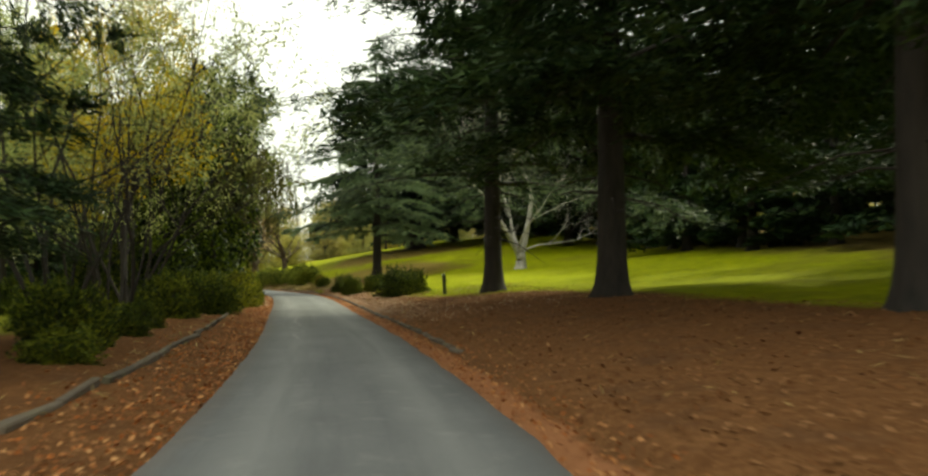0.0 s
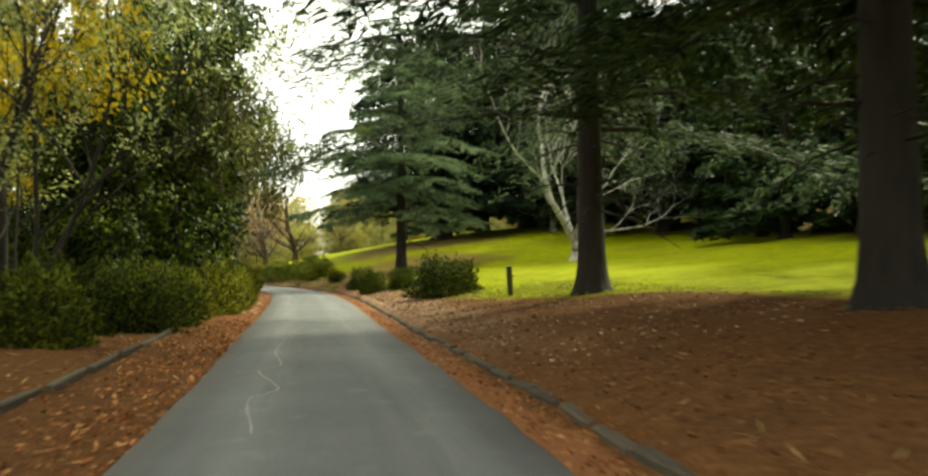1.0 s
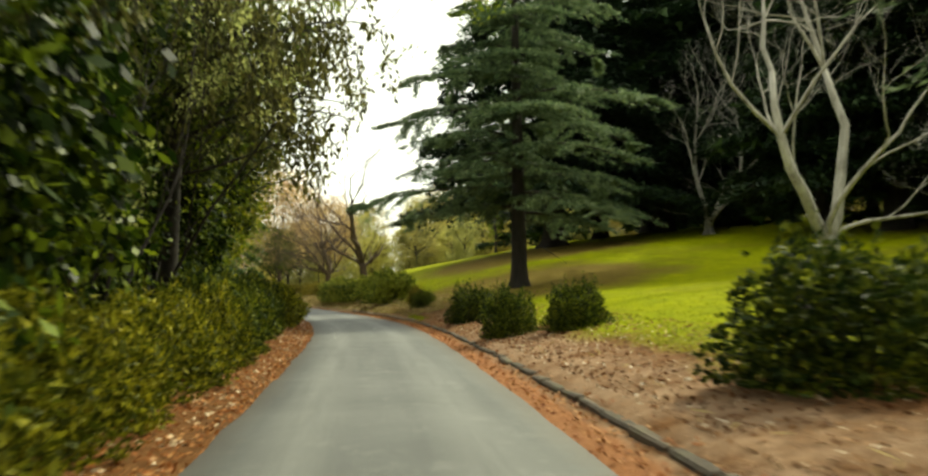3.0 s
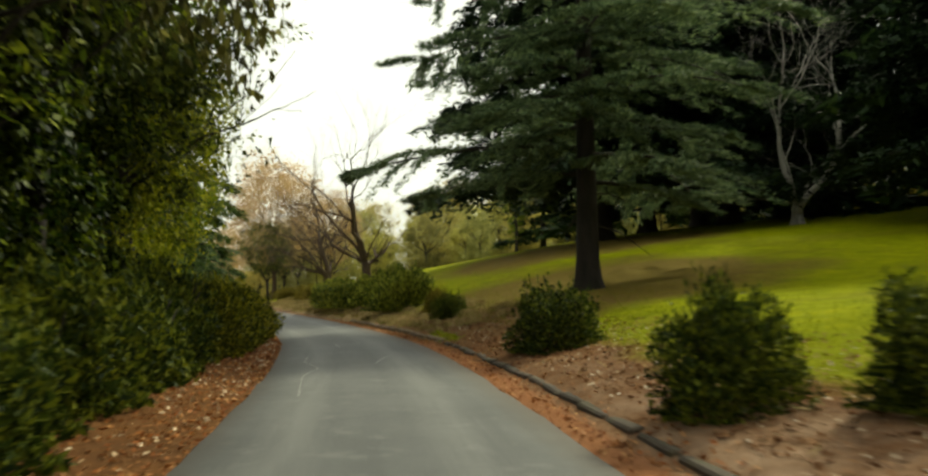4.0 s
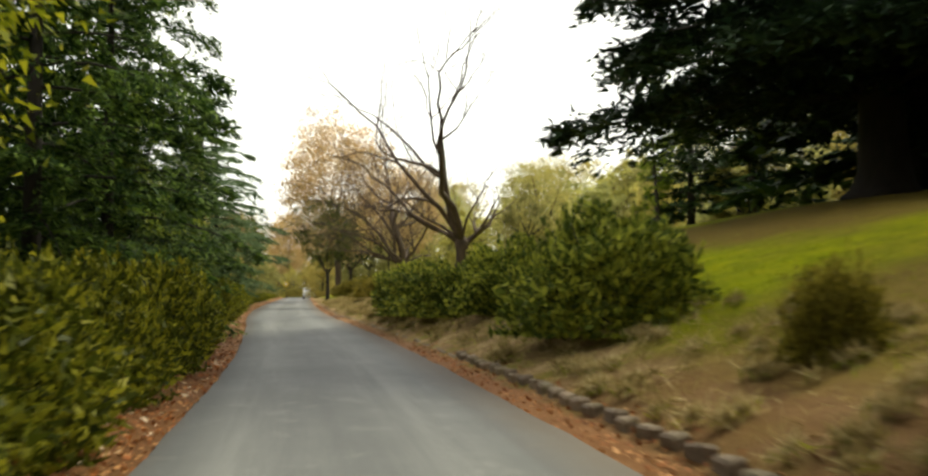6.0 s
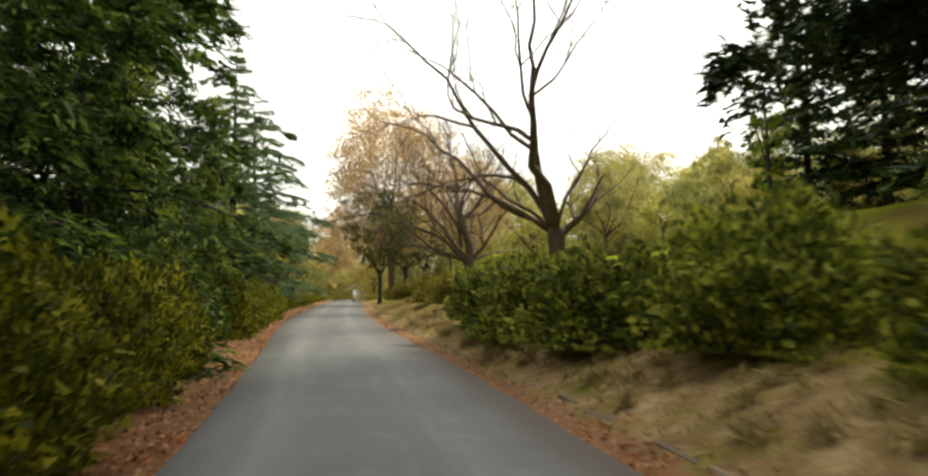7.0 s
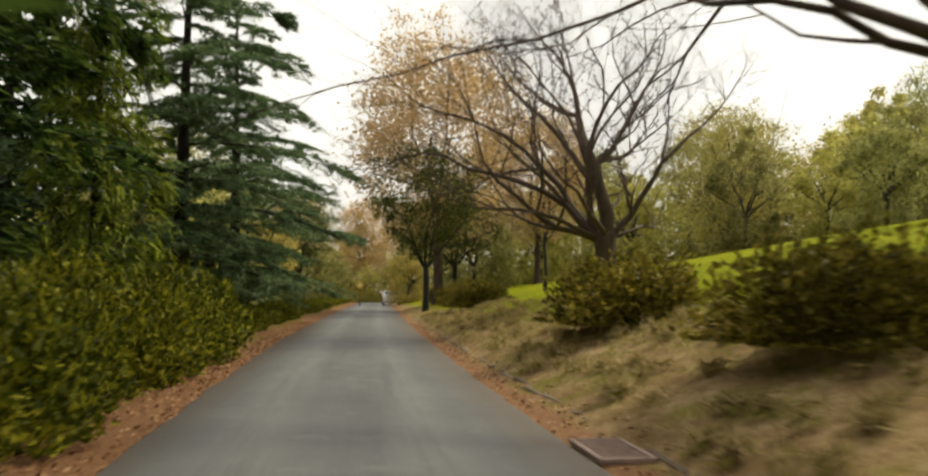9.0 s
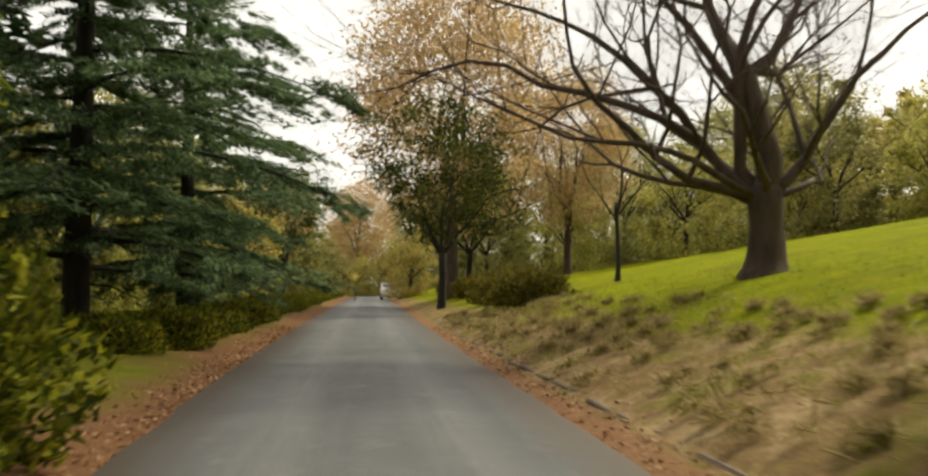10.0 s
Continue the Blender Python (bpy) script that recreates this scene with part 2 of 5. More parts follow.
def ground_material():
    m, n, l, b = material("ground_soil_grass")
    uv = n.new("ShaderNodeUVMap")
    sep = n.new("ShaderNodeSeparateXYZ")
    l.new(uv.outputs[0], sep.inputs[0])
    s, u = sep.outputs[0], sep.outputs[1]
    g = place(n)
    wob = noise_tex(n, l, 0.35, 4.0, 0.6, g)
    fine = noise_tex(n, l, 9.0, 5.0, 0.7, g)
    mid = noise_tex(n, l, 1.6, 4.0, 0.6, g)
    grain = noise_tex(n, l, 45.0, 3.0, 0.7, g)
    # grass
    gk = maths(n, l, "ADD", maths(n, l, "MULTIPLY", mid, 0.5), maths(n, l, "MULTIPLY", fine, 0.5))
    grass = ramp(n, l, gk, [(0.28, (0.095, 0.122, 0.001)), (0.50, (0.205, 0.228, 0.002)), (0.75, (0.36, 0.345, 0.004))])
    worn = maths(n, l, "MULTIPLY", maths(n, l, "SUBTRACT", noise_tex(n, l, 0.22, 5.0, 0.62, g), 0.50), 4.5, True)
    grass = mixed(n, l, maths(n, l, "MULTIPLY", worn, 0.55), grass, (0.13, 0.105, 0.018))
    # needle and leaf litter
    lk = maths(n, l, "ADD", maths(n, l, "MULTIPLY", fine, 0.45), maths(n, l, "MULTIPLY", grain, 0.55))
    litter = ramp(n, l, lk, [(0.30, (0.050, 0.021, 0.008)), (0.50, (0.130, 0.058, 0.022)), (0.72, (0.32, 0.165, 0.070))])
    drift = noise_tex(n, l, 0.9, 5.0, 0.65, uv.outputs[0])
    litter = mixed(n, l, maths(n, l, "MULTIPLY", maths(n, l, "SUBTRACT", drift, 0.50), 5.0, True), litter, mixed(n, l, fine, (0.055, 0.026, 0.012), (0.15, 0.075, 0.035)))
    # dry straw and soil
    dk = maths(n, l, "ADD", maths(n, l, "MULTIPLY", lk, 0.6), maths(n, l, "MULTIPLY", mid, 0.4))
    dry = ramp(n, l, dk, [(0.34, (0.075, 0.046, 0.020)), (0.50, (0.25, 0.165, 0.075)), (0.66, (0.56, 0.42, 0.24))])
    # how far out the litter reaches on the right bank: broad at first, narrow further on
    reach = n.new("ShaderNodeFloatCurve")
    c = reach.mapping.curves[0]
    for k, v in ((0.12, 0.57), (0.15, 0.42), (0.18, 0.30), (0.285, 0.28), (0.31, 0.44), (0.345, 0.27), (0.40, 0.29), (0.45, 0.36), (0.53, 0.36), (0.58, 0.30), (0.64, 0.27)):
        c.points.new(k, v)
    c.points[0].location = (0.0, 0.57)
    c.points[-1].location = (1.0, 0.18)
    reach.mapping.update()
    l.new(maths(n, l, "MULTIPLY", s, 0.005, True), reach.inputs[1])
    edge = maths(n, l, "MULTIPLY", reach.outputs[0], 14.0)
    over = maths(n, l, "SUBTRACT", maths(n, l, "ADD", u, maths(n, l, "MULTIPLY", maths(n, l, "SUBTRACT", wob, 0.5), 2.6)), edge)
    k_grass = maths(n, l, "ADD", maths(n, l, "MULTIPLY", over, 1.1), maths(n, l, "SUBTRACT", fine, 0.2), True)
    late = maths(n, l, "MULTIPLY", maths(n, l, "SUBTRACT", s, maths(n, l, "MULTIPLY", wob, 20.0)), 0.05)
    late = maths(n, l, "SUBTRACT", late, 2.3, True)
    green_k = maths(n, l, "MULTIPLY", maths(n, l, "SUBTRACT", noise_tex(n, l, 1.1, 5.0, 0.65, g), 0.50), 6.0, True)
    bare_k = maths(n, l, "MULTIPLY", maths(n, l, "SUBTRACT", noise_tex(n, l, 0.7, 5.0, 0.7, uv.outputs[0]), 0.56), 5.0, True)
    dry = mixed(n, l, maths(n, l, "MULTIPLY", green_k, 0.75), dry, (0.15, 0.16, 0.012))
    dry = mixed(n, l, maths(n, l, "MULTIPLY", bare_k, 0.85), dry, (0.085, 0.05, 0.022))
    # pale trodden dust beside the kerb
    near = maths(n, l, "SUBTRACT", maths(n, l, "ADD", 3.3, maths(n, l, "MULTIPLY", wob, 1.6)), u, True)
    along_k = maths(n, l, "MULTIPLY", maths(n, l, "MULTIPLY", maths(n, l, "SUBTRACT", s, 20.0), 0.1, True), maths(n, l, "MULTIPLY", maths(n, l, "GREATER_THAN", u, 0.0), maths(n, l, "MULTIPLY", maths(n, l, "SUBTRACT", 57.0, s), 0.1, True)))
    dust_k = maths(n, l, "MULTIPLY", maths(n, l, "MULTIPLY", near, along_k), maths(n, l, "MULTIPLY", maths(n, l, "SUBTRACT", mid, 0.30), 2.6, True))
    litter = mixed(n, l, maths(n, l, "MULTIPLY", dust_k, 0.8), litter, mixed(n, l, fine, (0.24, 0.150, 0.095), (0.52, 0.37, 0.26)))
    soil = mixed(n, l, late, litter, dry)
    right = mixed(n, l, k_grass, soil, grass)
    # orange leaves lying in the gutter
    limit = maths(n, l, "ADD", 1.95, maths(n, l, "MULTIPLY", maths(n, l, "MULTIPLY", maths(n, l, "SUBTRACT", s, 30.0), 0.022, True), 0.45))
    gut = maths(n, l, "MULTIPLY", maths(n, l, "SUBTRACT", maths(n, l, "ADD", limit, maths(n, l, "MULTIPLY", maths(n, l, "SUBTRACT", mid, 0.5), 0.5)), u), 7.0, True)
    tan_k = maths(n, l, "MULTIPLY", maths(n, l, "SUBTRACT", s, 66.0), 0.06, True)
    right = mixed(n, l, maths(n, l, "MULTIPLY", gut, 0.9), right, mixed(n, l, tan_k, mixed(n, l, lk, (0.13, 0.044, 0.016), (0.43, 0.20, 0.095)), mixed(n, l, lk, (0.12, 0.055, 0.026), (0.37, 0.205, 0.115))))
    # brown needles and painted tree shade on the lawn by the two cedars
    for cx, cy, rr in ((-6.4, 85.5, 9.0), (-7.4, 67.5, 8.5)):
        far = n.new("ShaderNodeVectorMath")
        far.operation = "DISTANCE"
        far.inputs[1].default_value = (cx, cy, 1.8)
        l.new(g, far.inputs[0])
        k = maths(n, l, "SUBTRACT", maths(n, l, "ADD", rr, maths(n, l, "MULTIPLY", maths(n, l, "SUBTRACT", wob, 0.5), 6.0)), far.outputs["Value"])
        right = mixed(n, l, maths(n, l, "MULTIPLY", maths(n, l, "MULTIPLY", k, 0.35, True), 0.75), right, mixed(n, l, fine, (0.07, 0.036, 0.014), (0.20, 0.11, 0.045)))
    # brown floor under the trees at the lawn's edge
    k = maths(n, l, "SUBTRACT", maths(n, l, "ADD", u, maths(n, l, "MULTIPLY", wob, 5.0)), maths(n, l, "ADD", 29.0, maths(n, l, "MULTIPLY", maths(n, l, "SUBTRACT", s, 58.0), 0.2, False)))
    k = maths(n, l, "MULTIPLY", maths(n, l, "MULTIPLY", k, 0.25, True), maths(n, l, "MULTIPLY", maths(n, l, "SUBTRACT", 78.0, s), 0.1, True))
    right = mixed(n, l, maths(n, l, "MULTIPLY", k, 0.85), right, mixed(n, l, fine, (0.05, 0.028, 0.012), (0.14, 0.085, 0.035)))
    # left: litter by the lane, dull grass and soil behind
    lo = maths(n, l, "SUBTRACT", maths(n, l, "MULTIPLY", u, -1.0), maths(n, l, "ADD", maths(n, l, "SUBTRACT", 4.2, maths(n, l, "MULTIPLY", maths(n, l, "MULTIPLY", maths(n, l, "SUBTRACT", s, 106.0), 0.2, True), 3.4)), maths(n, l, "MULTIPLY", wob, 3.0)), True)
    dull = mixed(n, l, 0.45, grass, (0.06, 0.055, 0.025))
    left = mixed(n, l, lo, mixed(n, l, tan_k, litter, mixed(n, l, lk, (0.09, 0.042, 0.020), (0.30, 0.160, 0.085))), dull)
    side = maths(n, l, "GREATER_THAN", u, 0.0)
    l.new(mixed(n, l, side, left, right), b.inputs["Base Color"])
    b.inputs["Roughness"].default_value = 0.95
    b.inputs["Specular IOR Level"].default_value = 0.05
    bump(n, l, b, lk, 0.8, 0.05)
    return m


def road_material():
    m, n, l, b = material("old_asphalt")
    uv = n.new("ShaderNodeUVMap")
    sep = n.new("ShaderNodeSeparateXYZ")
    l.new(uv.outputs[0], sep.inputs[0])
    u = sep.outputs[1]
    g = place(n)
    grit = noise_tex(n, l, 60.0, 3.0, 0.8, g)
    patch = noise_tex(n, l, 0.6, 4.0, 0.6, g)
    k = maths(n, l, "ADD", maths(n, l, "MULTIPLY", grit, 0.5), maths(n, l, "MULTIPLY", patch, 0.5))
    col = ramp(n, l, k, [(0.30, (0.060, 0.062, 0.064)), (0.55, (0.105, 0.108, 0.110)), (0.75, (0.17, 0.17, 0.168))])
    # two paler wheel tracks
    tr = maths(n, l, "ABSOLUTE", maths(n, l, "SUBTRACT", maths(n, l, "ABSOLUTE", maths(n, l, "SUBTRACT", u, 0.08)), 0.72))
    k2 = maths(n, l, "SUBTRACT", 1.0, maths(n, l, "MULTIPLY", tr, 2.4), True)
    col = mixed(n, l, maths(n, l, "MULTIPLY", k2, 0.5), col, (0.19, 0.192, 0.19))
    # streaks along the lane, blotches and darker, dirtier margins
    mp = n.new("ShaderNodeMapping")
    mp.inputs["Scale"].default_value = (0.12, 2.2, 1)
    l.new(uv.outputs[0], mp.inputs[0])
    streak = noise_tex(n, l, 1.0, 5.0, 0.65, mp.outputs[0])
    col = mixed(n, l, maths(n, l, "MULTIPLY", maths(n, l, "SUBTRACT", streak, 0.48), 3.0, True), col, (0.060, 0.062, 0.066))
    blot = noise_tex(n, l, 2.3, 5.0, 0.7, g)
    col = mixed(n, l, maths(n, l, "MULTIPLY", maths(n, l, "SUBTRACT", blot, 0.56), 3.5, True), col, (0.20, 0.20, 0.195))
    out = maths(n, l, "SUBTRACT", maths(n, l, "ADD", maths(n, l, "ABSOLUTE", maths(n, l, "SUBTRACT", u, 0.1)), maths(n, l, "MULTIPLY", blot, 0.5)), 1.45)
    col = mixed(n, l, maths(n, l, "MULTIPLY", out, 2.0, True), col, (0.075, 0.058, 0.045))
    l.new(col, b.inputs["Base Color"])
    b.inputs["Roughness"].default_value = 0.72
    bump(n, l, b, grit, 0.35, 0.01)
    return m


M_GROUND, M_ROAD = ground_material(), road_material()


# ------------------------------------------------------------------ mesh tools
def mesh_of(name, verts, faces, mat, smooth=False):
    me = bpy.data.meshes.new(name)
    me.from_pydata([tuple(v) for v in verts], [], faces)
    me.materials.append(mat)
    if smooth:
        me.polygons.foreach_set("use_smooth", [True] * len(me.polygons))
    me.update()
    return me


def quads_mesh(name, v, mat):
    """A mesh of loose leaves with three or four corners; v is n x corners x 3."""
    n, m = v.shape[:2]
    me = bpy.data.meshes.new(name)
    me.vertices.add(m * n)
    me.vertices.foreach_set("co", np.asarray(v, np.float32).ravel())
    me.loops.add(m * n)
    me.loops.foreach_set("vertex_index", np.arange(m * n, dtype=np.int32))
    me.polygons.add(n)
    me.polygons.foreach_set("loop_start", np.arange(0, m * n, m, dtype=np.int32))
    me.polygons.foreach_set("loop_total", np.full(n, m, np.int32))
    me.materials.append(mat)
    me.update(calc_edges=True)
    me.validate()
    return me


def unit(v):
    return v / np.maximum(np.linalg.norm(v, axis=-1, keepdims=True), 1e-9)


def leaf_quads(c, way, up, length, width, rng, jitter=0.5, corners=4):
    """Rhombic blades at c, pointing along way, lying across up, each turned at random."""
    n = len(c)
    a = unit(way + jitter * rng.normal(size=(n, 3)))
    w = np.cross(a, unit(up + jitter * rng.normal(size=(n, 3))))
    w = unit(w)
    L = (length * rng.uniform(0.6, 1.35, n))[:, None]
    W = (width * rng.uniform(0.6, 1.35, n))[:, None]
    if corners == 3:
        return np.stack([c + w * W * 0.5 - a * L * 0.4, c + a * L * 0.6, c - w * W * 0.5 - a * L * 0.3], 1)
    return np.stack([c - a * L * 0.5, c + w * W * 0.5 + a * L * 0.05, c + a * L * 0.5, c - w * W * 0.5 + a * L * 0.05], 1)


def tube(points, radii, sides, verts, faces):
    """Adds a tapering tube to verts and faces."""
    p = np.asarray(points, float)
    base = len(verts)
    ref = np.array([0.31, 0.95, 0.05])
    for i in range(len(p)):
        d = p[min(i + 1, len(p) - 1)] - p[max(i - 1, 0)]
        d = d / max(np.linalg.norm(d), 1e-9)
        a = np.cross(d, ref)
        if np.linalg.norm(a) < 0.1:
            a = np.cross(d, (1, 0, 0))
        a /= np.linalg.norm(a)
        b = np.cross(d, a)
        for k in range(sides):
            t = 2 * math.pi * k / sides
            verts.append(p[i] + radii[i] * (math.cos(t) * a + math.sin(t) * b))
    for i in range(len(p) - 1):
        for k in range(sides):
            q = (k + 1) % sides
            faces.append((base + i * sides + k, base + i * sides + q, base + (i + 1) * sides + q, base + (i + 1) * sides + k))
    faces.append(tuple(base + (len(p) - 1) * sides + k for k in range(sides)))


def part(name, me, parent, label=""):
    ob = new(name, me)
    ob.parent = parent
    if label:
        ob["label"] = label
    return ob


def thing(name, label, category, group="", kind=""):
    ob = new(name)
    ob.empty_display_size = 0.3
    return tagged(ob, label, category, group, kind)


# ------------------------------------------------------------------ trees
def conifer(name, label, seed, tall, spread, trunk_r, first, needle, bark, count, layers, droop=0.15, flat=0.35, group="",
            blade=0.30, width=0.05, taper=0.75, pad=0.42, stubs=0):
    """A cedar or pine: straight trunk, spreading limbs that carry flat sprays of needles."""
    rng = np.random.default_rng(seed)
    root = thing(name, label, "tree", group)
    verts, faces = [], []
    zs = np.concatenate([[-0.5, 0.0, 0.15, 0.4, 0.9], np.linspace(1.8, tall, 12)])
    bend = rng.normal(size=2) * 0.012 * tall

    def stem(z):
        return np.array([bend[0] * (z / tall) ** 2, bend[1] * (z / tall) ** 2, z])

    rad = [trunk_r * (1.0 - 0.95 * max(z, 0) / tall) * (1.0 + 0.5 * math.exp(-max(z, 0) / 0.3)) for z in zs]
    tube([stem(z) for z in zs], rad, 14, verts, faces)
    for i, v in enumerate(verts):
        if v[2] < 1.5:
            k = 1 + 0.16 * (1 - max(v[2], 0) / 1.5) * math.sin(5 * math.atan2(v[1], v[0]) + seed)
            verts[i] = np.array([v[0] * k, v[1] * k, v[2]])
    # dead stubs and bare sticks on the lower trunk
    for k in range(stubs):
        z = rng.uniform(0.45, 1.0) * first
        a = rng.uniform(0, 6.28)
        d = np.array([math.cos(a), math.sin(a), rng.uniform(-0.3, 0.1)])
        L = rng.uniform(0.5, 2.6)
        tube([stem(z), stem(z) + d * L * 0.5 + [0, 0, 0.05], stem(z) + d * L + [0, 0, -0.12 * L]], [0.035, 0.02, 0.006], 4, verts, faces)
    quads = []
    weight = []
    plan = []
    for i in range(layers):
        f = (i + rng.uniform(0, 0.9)) / layers
        reach = spread * (1 - f) ** taper * rng.uniform(0.62, 1.15) + 0.35
        plan.append((f, reach))
        weight.append(reach ** 1.6)
    weight = np.array(weight) / sum(weight)
    for i, (f, reach) in enumerate(plan):
        z = first + (tall - first) * f
        a = i * 2.399 + rng.normal() * 0.4
        d = np.array([math.cos(a), math.sin(a), 0])
        side = np.array([-d[1], d[0], 0])
        t = np.linspace(0, 1, 7)
        rise = (0.10 + 0.25 * f) * rng.uniform(0.4, 1.4)
        line = stem(z)[None] + t[:, None] * reach * d
        line[:, 2] += reach * (rise * t - (rise * 0.4 + droop * rng.uniform(0.6, 1.4)) * t ** 2)
        line += side * (rng.normal() * 0.12 * reach * t ** 2)[:, None]
        r0 = max(0.02, trunk_r * 0.22 * (1 - f) + 0.012)
        tube(line, r0 * (1 - 0.85 * t), 5, verts, faces)
        n = max(12, int(count * weight[i]))
        twigs = max(6, int(reach * 4.5))
        # twigs along both sides of the limb
        tw_t = rng.uniform(0.05, 1.0, twigs)
        tw_s = rng.choice([-1, 1], twigs)
        tw_len = reach * pad * rng.uniform(0.45, 1.15, twigs) * np.sin(np.clip(tw_t, 0, 1) * 2.5 + 0.35)
        tw_base = np.stack([np.interp(tw_t, t, line[:, k]) for k in range(3)], 1)
        fw = rng.uniform(0.25, 0.9, twigs)
        tw_dir = unit(side * tw_s[:, None] + d * fw[:, None])
        pick = rng.integers(0, twigs, n)
        w = rng.uniform(0, 1, n) ** 0.8
        c = tw_base[pick] + tw_dir[pick] * (w * tw_len[pick])[:, None]
        c[:, 2] += -droop * 1.4 * w ** 2 * tw_len[pick] + rng.normal(size=n) * flat * 0.28 - flat * 0.25 * rng.uniform(0, 1, n) ** 2
        c[:, :2] += rng.normal(size=(n, 2)) * 0.09
        way = tw_dir[pick] + d * 0.35 + np.array([0, 0, -droop])
        quads.append(leaf_quads(c, way, np.tile([0, 0, 1.0], (n, 1)), blade, width, rng, 0.40, 3))
    part("trunk", mesh_of("trunk", verts, faces, bark, True), root)
    part("crown", quads_mesh("crown", np.concatenate(quads), needle), root)
    return root


def branching(rng, start, way, length, radius, level, top, verts, faces, tips, gnarl=0.2, split=3, up=0.25):
    """A limb and, from it, ever finer ones."""
    n = 6 if level < 2 else 4
    p, d = np.array(start, float), np.array(way, float)
    pts, rad = [p.copy()], [radius]
    for i in range(n):
        d = d + rng.normal(size=3) * gnarl * 0.5 + np.array([0, 0, up * 0.25])
        d /= np.linalg.norm(d)
        p = p + d * length / n
        pts.append(p.copy())
        rad.append(radius * (1 - 0.55 * (i + 1) / n))
    tube(pts, rad, max(3, 8 - 2 * level), verts, faces)
    if level >= top:
        tips.append((pts[-1], d))
        return
    for k in range(split + (level > 1)):
        j = rng.integers(2, n + 1)
        axis = rng.normal(size=3)
        if axis[2] < -0.1:
            axis[2] *= -0.4
        axis -= axis @ d * d
        axis /= np.linalg.norm(axis)
        b = d * 0.72 + axis * rng.uniform(0.5, 0.95)
        grow, thin = rng.uniform(0.5, 0.78), rng.uniform(0.5, 0.72)
        if k == 0:
            j, b, thin = n, d * 0.95 + axis * rng.uniform(0.1, 0.35), 0.93
        b /= np.linalg.norm(b)
        branching(rng, pts[j], b, length * grow, rad[j] * thin, level + 1, top, verts, faces, tips, gnarl, split, up)


def bare_tree(name, label, seed, trunk_h, trunk_r, limbs, bark, top=4, group="", gnarl=0.22, up=0.25, split=3, lean=(0, 0)):
    """A leafless tree: short bole that parts into limbs (turn, rise in degrees, length, girth) and twigs."""
    rng = np.random.default_rng(seed)
    root = thing(name, label, "tree", group)
    verts, faces = [], []
    zs = np.array([-0.4, 0, 0.12, 0.3, 0.6, trunk_h * 0.6, trunk_h * 0.85, trunk_h, trunk_h + 0.25])
    rad = [trunk_r * (0.88 + 0.55 * math.exp(-max(z, 0) / 0.22) + 0.25 * max(0, z / trunk_h - 0.6)) for z in zs]
    rad[-1] *= 0.5
    tube([(lean[0] * z + 0.03 * math.sin(z * 2), lean[1] * z + 0.03 * math.cos(z * 1.7), z) for z in zs], rad, 14, verts, faces)
    for i, v in enumerate(verts):
        if v[2] < 0.7:
            k = 1 + 0.15 * math.sin(5 * math.atan2(v[1], v[0]) + seed)
            verts[i] = np.array([v[0] * k, v[1] * k, v[2]])
    part("trunk", mesh_of("trunk", verts, faces, bark, True), root)
    for turn, rise, length, girth, *more in limbs:
        at, lift, fine = (list(more) + [None] * 3)[:3]
        v, f = [], []
        a, e = radians(turn), radians(rise)
        d = (math.cos(a) * math.cos(e), math.sin(a) * math.cos(e), math.sin(e))
        z0 = at if at else trunk_h * rng.uniform(0.84, 1.0)
        lift = up * (0.4 if rise < 30 else 1.0) if lift is None else lift
        branching(rng, (lean[0] * z0, lean[1] * z0, z0), d, length, trunk_r * girth, 1, fine or top, v, f, [], gnarl, split, lift)
        part("limb", mesh_of("limb", v, f, bark, True), root)
    return root


